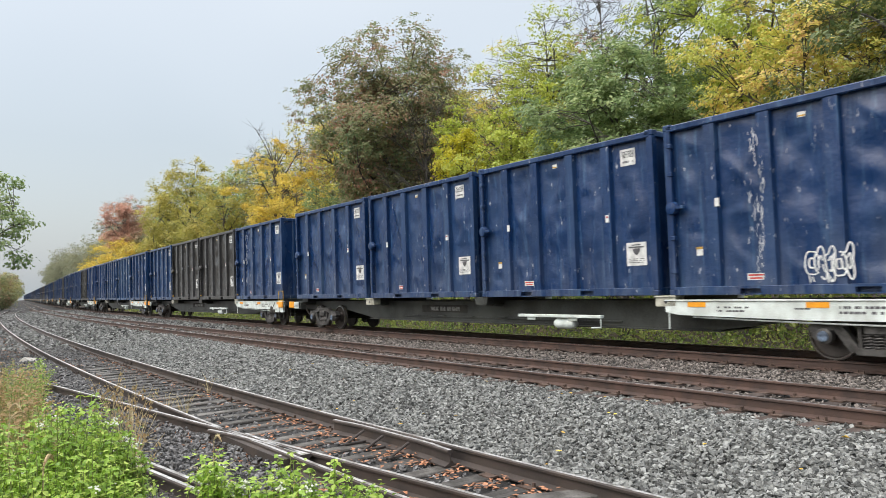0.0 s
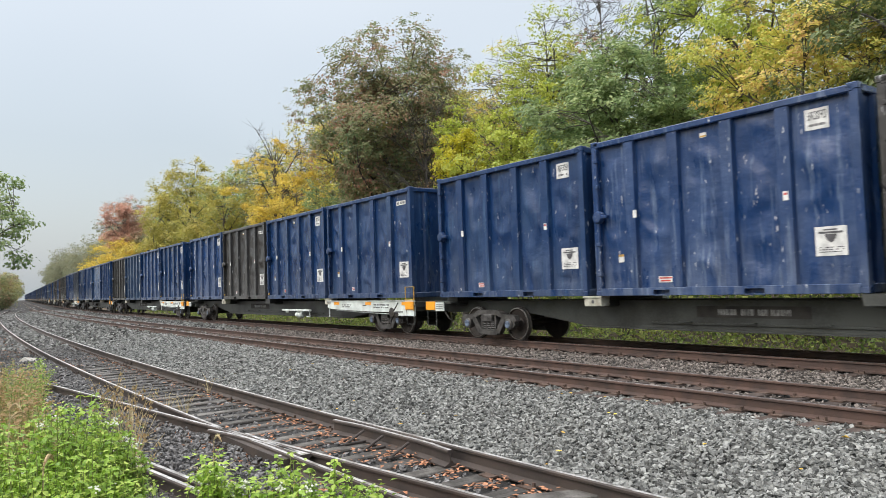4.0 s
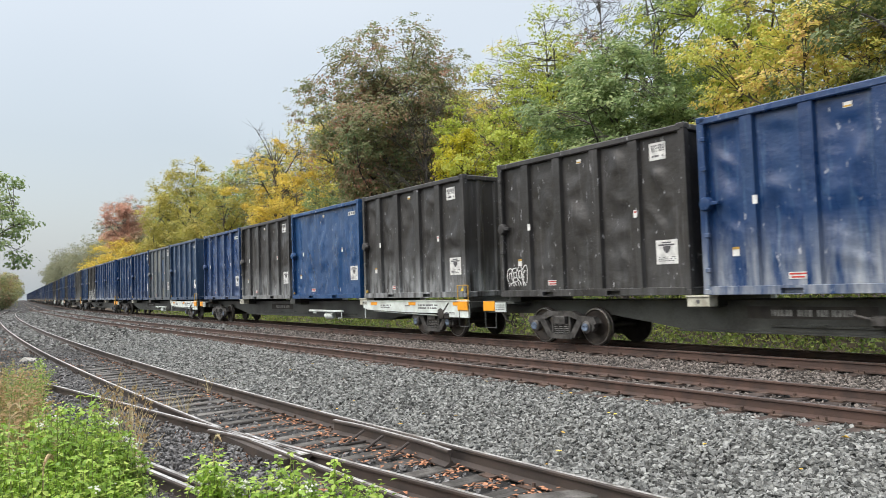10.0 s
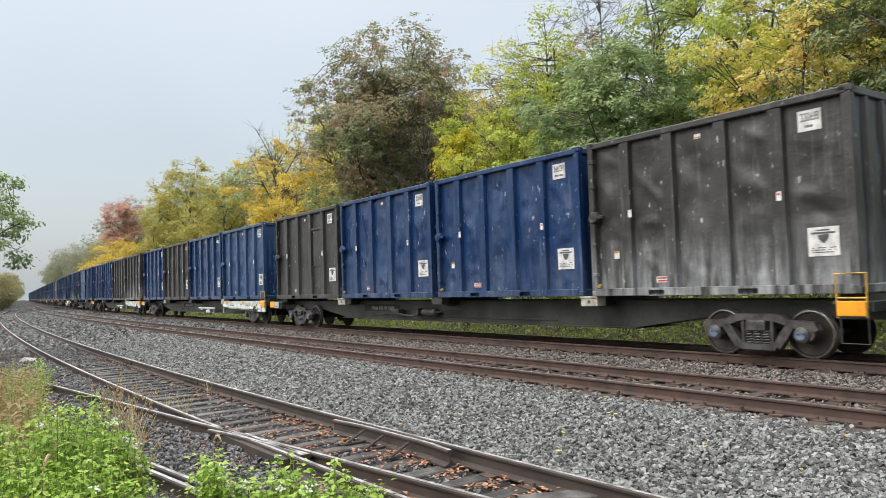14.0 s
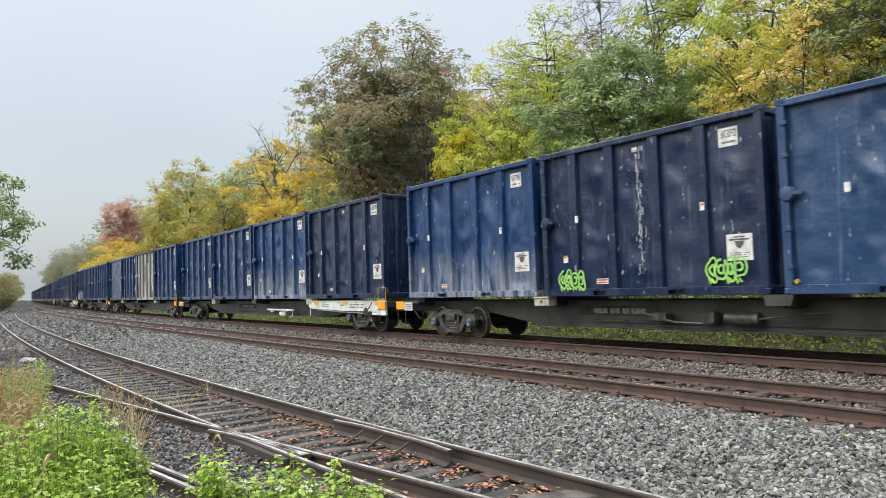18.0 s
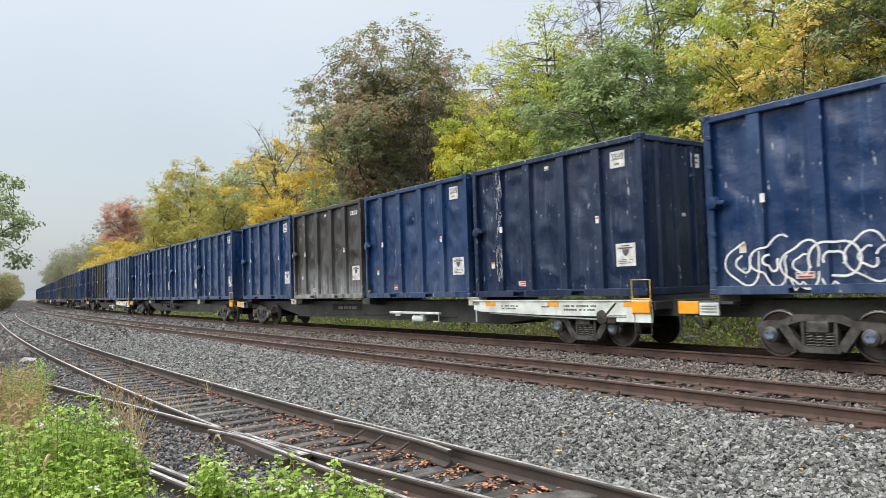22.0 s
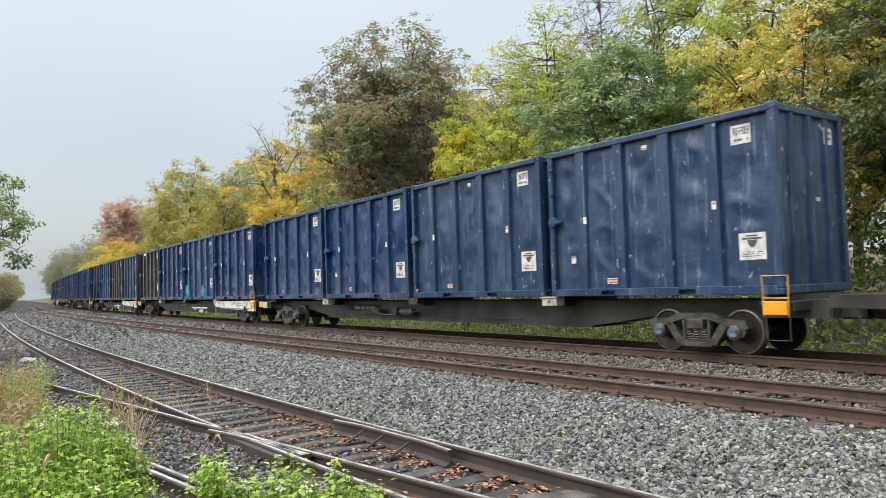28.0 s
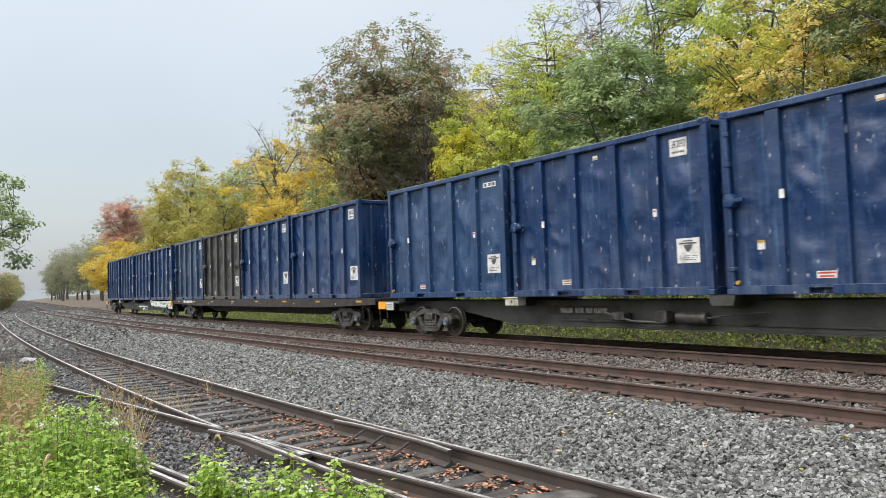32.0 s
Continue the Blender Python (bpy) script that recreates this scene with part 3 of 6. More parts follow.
TRIANGLE = Mesh().add([(-0.006, 0.0, 0.0), (-0.006, 0.3, 0.0), (-0.006, 0.0, 0.3), (0, 0.0, 0.0), (0, 0.3, 0.0), (0, 0.0, 0.3)],
                      [(0, 1, 2), (5, 4, 3), (0, 3, 4, 1), (1, 4, 5, 2), (2, 5, 3, 0)]).data("yellow_triangle", M_SIGN)
END_PLACARD = Mesh().box(0.55, 0.85, -0.006, 0, 2.95, 3.28).box(0.6, 0.8, -0.009, -0.006, 3.16, 3.2, mi=1).box(0.6, 0.8, -0.009, -0.006, 3.05, 3.09, mi=1).data("end_placard", [M_LABEL, M_INK])
END_LABEL = Mesh().box(0.1, 0.24, -0.006, 0, 1.78, 1.86).data("end_label", M_LABEL)
MARKER = Mesh().lathe([(-0.05, 0.0), (-0.05, 0.04), (0.0, 0.05)], 10, "x", (0, 5.83, 0.23)).data("yellow_marker", M_YELLOW, True)


def ribbon(points, width, at_x):
    """A sprayed stroke: a thin band through (y, z) points."""
    m, o = Mesh(), []
    for i, (y, z) in enumerate(points):
        a, b = points[max(i - 1, 0)], points[min(i + 1, len(points) - 1)]
        dy, dz = b[0] - a[0], b[1] - a[1]
        k = width / 2 / max(math.hypot(dy, dz), 1e-6)
        o += [(at_x, y - dz * k, z + dy * k), (at_x, y + dz * k, z - dy * k)]
    return m.add(o, [(2 * i, 2 * i + 1, 2 * i + 3, 2 * i + 2) for i in range(len(points) - 1)])


def scrawl(seed, y0, y1, z0, z1, letters, width=0.035):
    """Overlapping lobed loops and hooks like sprayed bubble shapes; no letters."""
    r, m = random.Random(seed), Mesh()
    step, tall = (y1 - y0) / letters, z1 - z0
    for k in range(letters):
        cy, cz = y0 + step * (k + 0.5), (z0 + z1) / 2 + r.uniform(-0.07, 0.07) * tall
        lobes, ph, deep, tip = r.choice((2, 3, 3)), r.uniform(0, 6.28), r.uniform(0.12, 0.3), r.uniform(-0.25, 0.25)
        for size, sweep in ((1.0, r.uniform(5.2, 6.28)), (0.42, r.uniform(3.5, 6.28))):
            pts = []
            for i in range(30):
                a = ph + sweep * i / 29
                q = size * (1 + deep * math.cos(lobes * a + tip))
                zz = 0.52 * tall * q * math.sin(a)
                pts.append((cy + step * 0.62 * q * math.cos(a) + tip * zz * 0.5, cz + zz))
            st = ribbon(pts, width * r.uniform(0.8, 1.1), -0.0006 * k)
            m.add(st.v, st.f)
        if r.random() < 0.55:
            st = ribbon([(cy - step * 0.2, z0 - 0.12 * tall), (cy, z0 + 0.02), (cy + step * 0.25, z0 - 0.16 * tall), (cy + step * 0.4, z0 + 0.1 * tall)], width, -0.001)
            m.add(st.v, st.f)
    return m


def scrape(seed, y0, z0, z1, spread):
    """Bare, whitish scrapes that run down a panel."""
    r, m = random.Random(seed), Mesh()
    for _ in range(60):
        y, z, h = y0 + r.gauss(0, spread), r.uniform(z0, z1), r.uniform(0.03, 0.3)
        pts = [(y + r.uniform(-0.02, 0.02), z + h * i / 4) for i in range(5)]
        s = ribbon(pts, r.uniform(0.004, 0.02), r.uniform(-0.0015, 0.0015))
        m.add(s.v, s.f)
    return m


def painted(ob, mat):
    ob.material_slots[0].link = "OBJECT"
    ob.material_slots[0].material = mat
    return ob


PLATE_X = -HW + 0.119
BOXES = []


def container(code, index):
    """One refuse container. code: paint letter, then marks: t triangle, g white scrawl low, u tag, s scrapes, e green scrawl, q teal scrawl, p torn sheet, d side door, n smooth side."""
    mat, words = PAINTS[code[0]]
    extra = ""
    if "g" in code or "u" in code or "e" in code or "q" in code:
        extra = " with spray-painted scrawl"
    elif "d" in code:
        extra = " with a side door"
    ob = thing("waste_container", f"{words} ribbed steel waste container{extra}", "container", "containers on the train")
    r = random.Random(index * 7 + 1)

    def add(name, me, at=(0, 0, 0), own=True, label="", paint_mat=None):
        o = part(name, me, None, ob, label, at=at)
        return painted(o, paint_mat or mat) if own else o

    add("side_panel", PANEL_PATCHED if "d" in code else PANELS[index % len(PANELS)])
    add("side_panel", PANEL_FAR)
    add("end_wall", END_F)
    add("end_wall", END_R)
    add("container_floor", FLOOR)
    add("roof_lid", LID)
    if "n" not in code:
        for y in RIBS:
            add("rib", RIB_N, (0, y - HL, 0), True, "", PAINTS["P"][0] if code[0] == "P" else PAINTS["Q"][0] if code[0] == "Z" else None)
    edge = {"P": PAINTS["P"][0], "Z": PAINTS["Y"][0]}.get(code[0])
    for face in (-1, 1):
        add("top_rail", TOP_RAIL, (face * (HW - 0.06), 0, 0), True, "", edge)
        add("top_end_rail", TOP_END, (0, face * (HL - 0.06), 0), True, "", edge)
        add("bottom_end_rail", BOT_END, (0, face * (HL - 0.06), 0), True, "", edge)
        for side in (-1, 1):
            add("corner_post", POST, (side * (HW - 0.085), face * (HL - 0.085), 0), True, "", edge)
            add("corner_casting", CASTING, (side * (HW - 0.09), face * (HL - 0.09), 0), True, "", edge)
            add("corner_casting", CASTING_TOP, (side * (HW - 0.09), face * (HL - 0.1), 0), True, "", edge)
    add("bottom_rail", SILL_N)
    add("bottom_rail", SILL_F)
    add("locking_bar", LATCH, (-HW + 0.0, HL - 0.16, 0))
    plate_x = PLATE_X - (0.022 if "d" in code else 0.0)
    low = r.random() < 0.15 or "n" in code
    add("number_placard", PLACARD_LOW if low else r.choice(PLACARDS), (plate_x, -HL, 0), False, "white placard with dark figures")
    add("owner_panel", OWNER, (plate_x, -HL, 0), False, "white panel with a dark shield")
    add("inspection_label", LABEL_A, (-HW + 0.02, -HL, r.uniform(-0.03, 0.03)), False)
    add("inspection_label", LABEL_B, (-HW + 0.005, -HL, r.uniform(-0.03, 0.03)), False)
    if r.random() < 0.8:
        add("caution_label", LABEL_C, (plate_x, -HL, r.uniform(-0.06, 0.06)), False)
    add("warning_strip", LABEL_D, (plate_x, -HL + r.uniform(-0.05, 0.05), 0), False, "white strip with red print")
    if r.random() < 0.7:
        add("top_label", LABEL_E, (plate_x, -HL, 0), False)
    if r.random() < 0.5:
        add("yellow_marker", MARKER, (-HW, -HL, 0), False)
    add("end_placard", END_PLACARD, (0, -HL + 0.03, 0), False)
    add("end_label", END_LABEL, (0, -HL + 0.02, 0), False)
    if "t" in code:
        tri = add("yellow_triangle", TRIANGLE, (plate_x - 0.002, -HL + 0.16, 0.18), False)
        tri.scale = (1, 1.3, 1.9) if "p" in code else (1, 0.95, 1.0)
    if "g" in code:
        add("scrawl", scrawl(index, 0.45, 5.6, 0.2, 0.98, 9, 0.04).data("scrawl", M_SPRAY), (-HW + 0.006, -HL, 0), False, "white spray-painted loops")
    if "u" in code:
        add("scrawl", scrawl(index, 2.3 if index == 0 else 1.0, 3.1 if index == 0 else 1.95, 0.28, 0.80, 5, 0.028).data("scrawl", M_SPRAY), (-HW - 0.002, -HL, 0), False, "white spray-painted tag")
    if "v" in code:
        add("scrawl", scrawl(index + 3, 5.0, 5.75, 0.35, 0.8, 4, 0.026).data("scrawl", M_SPRAY), (-HW - 0.002, -HL, 0), False, "white spray-painted tag")
    if "e" in code:
        add("scrawl", scrawl(index, 0.5, 1.3, 0.3, 0.75, 4, 0.05).data("scrawl", M_SPRAY_GREEN), (-HW - 0.002, -HL, 0), False, "green spray-painted tag")
        add("scrawl", scrawl(index + 5, 4.7, 5.5, 0.2, 0.6, 4, 0.05).data("scrawl", M_SPRAY_GREEN), (-HW - 0.002, -HL, 0), False, "green spray-painted tag")
    if "q" in code:
        add("scrawl", scrawl(index, 1.7, 2.3, 0.25, 0.75, 3, 0.04).data("scrawl", M_SPRAY_TEAL), (-HW - 0.002, -HL, 0), False, "teal spray-painted tag")
        add("scrawl", scrawl(index + 5, 4.9, 5.6, 0.25, 0.8, 4, 0.04).data("scrawl", M_SPRAY_TEAL), (-HW - 0.002, -HL, 0), False, "teal spray-painted tag")
    if "s" in code:
        tagged(add("scrape_marks", scrape(index, 4.0 if index == 0 else r.uniform(0.4, 5.2), 0.4, 3.1, 0.07).data("scrape_marks", M_SCRAPE), (-HW + 0.008, -HL, 0), False, "bare whitish scrapes"), kind="stuff")
    if "d" in code:
        ends = [0.17, *[e for rib in RIBS for e in (rib - 0.14, rib + 0.14)], BOX_L - 0.17]
        for bay, (a, b) in enumerate(zip(ends[::2], ends[1::2])):
            if code[0] in "PZ":
                cuts = sorted(r.uniform(0.5, BH - 0.6) for _ in range(2 if code[0] == "P" else 3))
                if bay == 4:
                    cuts[0] = 1.15
                    cuts.sort()
                for k, (z0, z1) in enumerate(zip([0.2, *cuts], [*cuts, BH - 0.18])):
                    if z1 - z0 < 0.12:
                        continue
                    pm = Mesh().box(-0.012, 0, a + r.uniform(0, 0.03), b - r.uniform(0, 0.03), z0 + 0.006, z1 - 0.006, 0.003)
                    rusty = code[0] == "Z" and bay == 4 and k == 0
                    add("welded_patch", pm.data("welded_patch", mat), (-HW + 0.118 - 0.004 * (k % 2), -HL, 0), True, "",
                        PAINTS["O" if rusty else r.choice("ZZQ") if code[0] == "Z" else r.choice("QQP") if k == 0 else r.choice("PPPGQ")][0])
        door = Mesh().box(-0.012, 0, RIBS[0] + 0.2, RIBS[1] - 0.2, 1.3, 2.75, 0.004)
        d = add("side_door", door.data("side_door", mat), (-HW + 0.1, -HL, 0), True, "", PAINTS["G"][0] if code[0] == "P" else None)
        hood = Mesh().prism([(RIBS[0] + 0.12, 2.78), (RIBS[1] - 0.12, 2.78), (RIBS[1] - 0.12, 2.86), (RIBS[0] + 0.12, 2.86)], -0.05, 0.0)
        part("door_hood", hood, PAINTS["Y"][0], d)
        if code[0] == "Z":
            flap = Mesh().box(-0.02, 0.0, 1.55, 2.45, 2.86, BH - 0.2, 0.006)
            fl = add("torn_flap", flap.data("torn_flap", mat), (-HW + 0.1, -HL, 0), True, "bent dark steel flap", PAINTS["Y"][0])
            fl.rotation_euler = (0, 0.05, 0)
        if code[0] == "P":
            cord = Mesh().tube([(0, 5.75, 1.5), (-0.02, 5.5, 1.62), (-0.02, 5.2, 1.7), (0, 5.05, 1.72), (-0.02, 5.15, 1.45), (0, 5.2, 1.2)], 0.014, 5)
            add("red_strap", cord.data("red_strap", material("faded_red_strap", (0.4, 0.07, 0.06), 0.8, 0, (0.25, 0.05, 0.05), 8, 0.1)), (-HW + 0.09, -HL, 0), False, "faded red strap")
    if "y" in code:
        strip = Mesh().tube([(-HW + 0.2, 0.9, BH - 0.02), (-HW + 0.1, 0.1, BH + 0.05), (-HW, -0.5, BH + 0.12), (-HW - 0.1, -1.0, BH + 0.26)], [0.02, 0.035, 0.03, 0.012], 6)
        add("loose_branch", strip.data("loose_branch", M_TARP), (0, -HL, 0), False, "pale broken branch caught on the rim")
    if "p" in code:
        tm, pts = Mesh(), []
        for i in range(8):
            for j in range(5):
                pts.append((-HW - 0.02 + 0.16 * j / 4 - 0.03 * noise.noise((i, j, 1)), 4.1 + 0.5 * i / 7, BH - 0.30 + 0.36 * j / 4 + 0.10 * noise.noise((i * 0.6, j * 0.6, 2))))
        tm.add(pts, [(i * 5 + j, i * 5 + j + 1, i * 5 + 6 + j, i * 5 + 5 + j) for i in range(7) for j in range(4)])
        add("torn_sheet", tm.data("torn_sheet", M_TARP), (0, -HL, 0), False, "pale torn plastic sheet")
    BOXES.append(ob)
    return ob


# ---- rail cars; a car's own y runs from its leading container's front end ----
CAR_L = CAR_PITCH - 1.5594
WHEEL_R = 0.457
TRUCKS = (2.06, CAR_L - 2.06)
WHEELSETS = []


def wheelset_mesh():
    m = Mesh()
    for s in (-1, 1):
        x = s * 0.7175
        prof = [(x - s * 0.06, 0.13), (x - s * 0.06, 0.36), (x - s * 0.045, WHEEL_R + 0.026), (x - s * 0.015, WHEEL_R + 0.026), (x - s * 0.005, WHEEL_R), (x + s * 0.075, WHEEL_R - 0.005),
                (x + s * 0.075, WHEEL_R - 0.05), (x + s * 0.045, WHEEL_R - 0.07), (x + s * 0.02, 0.2), (x + s * 0.07, 0.13), (x + s * 0.07, 0.08)]
        m.lathe(prof, 28, "x")
        m.lathe([(x + s * 0.0, WHEEL_R - 0.01), (x + s * 0.004, WHEEL_R + 0.002), (x + s * 0.07, WHEEL_R - 0.002), (x + s * 0.0765, WHEEL_R - 0.02), (x + s * 0.0765, WHEEL_R - 0.04)], 28, "x", mi=1, cap=False)
    m.lathe([(-1.02, 0.075), (1.02, 0.075)], 10, "x")
    return m.data("wheelset", [M_WHEEL, M_TREAD], True)


def side_frame_mesh(s):
    """A cast truck side: arched top, sloping legs, open windows."""
    m = Mesh()
    x0, x1 = sorted((s * 0.93, s * 1.10))
    m.prism([(-1.2, 0.56), (-1.13, 0.70), (-0.66, 0.73), (-0.42, 0.84), (0.42, 0.84), (0.66, 0.73), (1.13, 0.70), (1.2, 0.56), (1.1, 0.5), (0.74, 0.58), (0.32, 0.71), (-0.32, 0.71), (-0.74, 0.58), (-1.1, 0.5)], x0, x1)
    for k in (-1, 1):
        m.prism([(k * 0.80, 0.66), (k * 0.62, 0.70), (k * 0.30, 0.24), (k * 0.46, 0.18)], x0 + 0.01, x1 - 0.01)
        m.lathe([(x0 + 0.1, 0.05), (x1 + 0.012, 0.045)] if s > 0 else [(x0 - 0.012, 0.045), (x1 - 0.1, 0.05)], 8, "x", (0, k * 0.52, 0.76))
        m.prism([(k * 0.33, 0.73), (k * 0.27, 0.73), (k * 0.27, 0.26), (k * 0.33, 0.26)], x0 + 0.02, x1 - 0.02)
        m.prism([(k * 0.76, 0.68), (k * 1.13, 0.68), (k * 1.13, 0.44), (k * 1.06, 0.36), (k * 0.80, 0.40)], x0 + 0.01, x1 - 0.03)
    m.prism([(-0.44, 0.27), (0.44, 0.27), (0.36, 0.15), (-0.36, 0.15)], x0, x1)
    return m.data("side_frame", M_CAST)


def spring_mesh():
    m = Mesh()
    for k in (-0.17, 0.0, 0.17):
        pts = [(0.085 * math.cos(a), k + 0.085 * math.sin(a), 0.26 + 0.26 * i / 36) for i in range(37) for a in [i * 2 * math.pi * 5 / 36]]
        m.tube(pts, 0.021, 5)
    return m.data("spring_nest", M_CAST, True)


def bearing_mesh(s):
    m = Mesh().lathe([(s * 0.98, 0.15), (s * 1.13, 0.15), (s * 1.15, 0.12), (s * 1.155, 0.09)], 14, "x")
    m.lathe([(s * 1.15, 0.10), (s * 1.172, 0.095), (s * 1.172, 0.04), (s * 1.165, 0.035)], 14, "x", mi=1)
    for k in range(3):
        a = 2.1 * k + 0.5
        m.lathe([(s * 1.165, 0.02), (s * 1.19, 0.018)], 6, "x", (0, 0.065 * math.cos(a), 0.065 * math.sin(a)), mi=1)
    return m.data("bearing_cap", [M_CAST, M_AXLE_BLUE], True)


WHEELSET, SPRING = wheelset_mesh(), spring_mesh()
FRAMES = {s: side_frame_mesh(s) for s in (-1, 1)}
BEARINGS = {s: bearing_mesh(s) for s in (-1, 1)}
BOLSTER = Mesh().box(-1.14, 1.14, -0.2, 0.2, 0.5, 0.72, 0.03).data("truck_bolster", M_CAST)


def truck(car, y):
    t = part("truck", BOLSTER, None, car, "dusty cast-steel four-wheel truck", at=(0, y, 0))
    for s in (-1, 1):
        part("side_frame", FRAMES[s], None, t)
        part("spring_nest", SPRING, None, t, at=(s * 1.02, 0, 0))
    for dy in (-0.9, 0.9):
        w = part("wheelset", WHEELSET, None, t, at=(0, dy, WHEEL_R))
        w["offset_on_car"] = y + dy
        part("bearing_cap", BEARINGS[-1], None, t, at=(0, dy, WHEEL_R))
    return t


def spine_mesh():
    """The fish-bellied centre beam."""
    m = Mesh()
    out = [(-0.5, 1.09), (-0.5, 0.74), (3.4, 0.74), (5.4, 0.46), (CAR_L - 5.4, 0.46), (CAR_L - 3.4, 0.74), (CAR_L + 0.5, 0.74), (CAR_L + 0.5, 1.09)]
    m.prism(out, -0.62, 0.62)
    return m.data("centre_beam", M_BEAM)


def crosspiece_mesh():
    m = Mesh()
    m.prism([(-0.24, 1.205), (-0.24, 0.98), (-0.14, 0.94), (0.14, 0.94), (0.24, 0.98), (0.24, 1.205)], -0.99, 0.99)
    return m.data("cross_arm", M_BEAM)


SPINE, ARM = spine_mesh(), crosspiece_mesh()
LOWER_PLATE = Mesh().box(-0.75, 0.75, 5.3, CAR_L - 5.3, 0.43, 0.458, 0.004).data("lower_plate", M_BEAM)
M_CREAM = material("dirty_cream_paint", (0.50, 0.50, 0.43), 0.55, 0, (0.28, 0.27, 0.22), 5, 0.2)
ARM_END = Mesh().box(-1.27, -0.99, -0.26, 0.26, 0.97, 1.205, 0.012).box(-1.30, -0.99, -0.28, 0.28, 1.17, 1.205, 0.006).lathe([(-1.274, 0.045), (-1.27, 0.045)], 10, "x", (0, 0, 1.08), mi=1).data("container_pedestal", [M_CREAM, M_INK])
ARM_END_FAR = Mesh().box(0.99, 1.27, -0.22, 0.22, 0.97, 1.205, 0.03).data("container_pedestal", M_WHITE)
ARM_END_GREY = Mesh().prism([(-0.3, 1.205), (0.3, 1.205), (0.24, 1.0), (-0.24, 1.0)], -1.27, -0.99).box(-1.275, -1.27, -0.07, 0.07, 1.09, 1.12).data("container_pedestal", M_BEAM)
COUPLER = Mesh().box(-0.11, 0.11, -1.0, 0.3, 0.78, 1.0, 0.03).lathe([(-0.17, 0.1), (0.17, 0.1)], 10, "z", (0.02, -0.82, 0.88)).box(-0.22, 0.22, -0.66, -0.5, 0.72, 1.04, 0.03).data("coupler", M_DARKSTEEL)
COUPLER_REAR = Mesh().box(-0.11, 0.11, -0.3, 0.55, 0.78, 1.0, 0.03).box(-0.22, 0.22, 0.1, 0.4, 0.72, 1.04, 0.03).data("coupler", M_DARKSTEEL)
AIR_HOSE = Mesh().tube([(-0.35, -0.3, 0.85), (-0.35, -0.5, 0.72), (-0.3, -0.65, 0.5), (-0.25, -0.78, 0.45), (-0.2, -0.82, 0.62)], 0.028, 6).data("air_hose", M_DARKSTEEL, True)
PLATFORM = Mesh().box(-1.25, 1.25, -0.12, 0.5, 1.02, 1.08, 0.01).box(-1.2, 1.2, -0.16, -0.10, 0.9, 1.08, 0.01).data("end_platform", M_BEAM)
PLATFORM_REAR = Mesh().box(-1.25, 1.25, -0.5, 0.76, 1.02, 1.08, 0.01).box(-1.27, -1.22, -0.2, 0.26, 0.80, 1.08, 0.01).data("end_platform", M_BEAM)
GRILLE = Mesh().box(-1.30, -1.27, -0.2, 0.24, 0.80, 1.06, 0.01).box(-1.31, -1.30, -0.15, 0.2, 0.87, 0.885, mi=1).box(-1.31, -1.30, -0.15, 0.2, 0.93, 0.945, mi=1).box(-1.31, -1.30, -0.15, 0.2, 0.985, 1.0, mi=1).data("slotted_plate", [M_WHITE, M_INK])
ORANGE_SIGN = Mesh().box(-1.31, -1.28, -0.08, 0.40, 0.83, 1.09, 0.008).data("amber_plate", M_ORANGE)
ORANGE_SIGN_REAR = Mesh().box(-1.31, -1.28, 0.26, 0.74, 0.83, 1.09, 0.008).data("amber_plate", M_ORANGE)
LADDER = Mesh().tube([(-1.27, -0.08, 0.80), (-1.27, -0.10, 1.56), (-1.27, 0.42, 1.56), (-1.27, 0.40, 0.80)], 0.022, 6).tube([(-1.27, -0.09, 1.14), (-1.27, 0.41, 1.14)], 0.018, 6).data("grab_rail", M_YELLOW, True)
STEP = Mesh().tube([(-1.27, -0.10, 0.98), (-1.27, -0.10, 0.36), (-1.27, 0.36, 0.36), (-1.27, 0.36, 0.98)], 0.013, 6).data("sill_step", M_BEAM, True)
STEP_REAR = Mesh().tube([(-1.27, 0.24, 1.1), (-1.27, 0.24, 0.36), (-1.27, 0.70, 0.36), (-1.27, 0.70, 1.1)], 0.02, 6).data("sill_step", M_BEAM, True)


def white_sill_mesh():
    """The white side sill of a car's brake end, with unreadable stencils as bars."""
    m = Mesh()
    m.prism([(-0.1, 1.11), (6.24, 1.11), (6.24, 0.86), (5.9, 0.80), (3.2, 0.74), (0.9, 0.74), (0.9, 0.62), (-0.1, 0.62)], -1.27, -1.22)
    m.box(-1.30, -1.22, -0.1, 6.24, 1.09, 1.12, 0.006)
    r = random.Random(2)
    for y0, y1, z0, z1 in ((4.3, 5.0, 0.86, 1.0), (1.5, 2.6, 0.84, 1.02), (3.1, 3.4, 0.92, 0.98), (0.6, 1.2, 0.7, 0.78)):
        for a, b, c, d, _, _ in bars(y0, y1, z0, z1, 2 if y1 - y0 > 0.5 else 1, 1, r, 1, 0.5):
            m.box(-1.274, -1.27, a, b, c, d, mi=1)
    m.tube([(-1.23, 6.18, 1.0), (-1.23, 6.18, 0.5)], 0.02, 6)
    return m.data("white_side_sill", [M_WHITE, M_INK])


WHITE_SILL = white_sill_mesh()
SILL_AMBERS = [Mesh().box(-1.279, -1.272, y, y + 0.42, 0.97, 1.07).data("amber_reflector", M_ORANGE) for y in (0.25, 2.75, 5.25)]
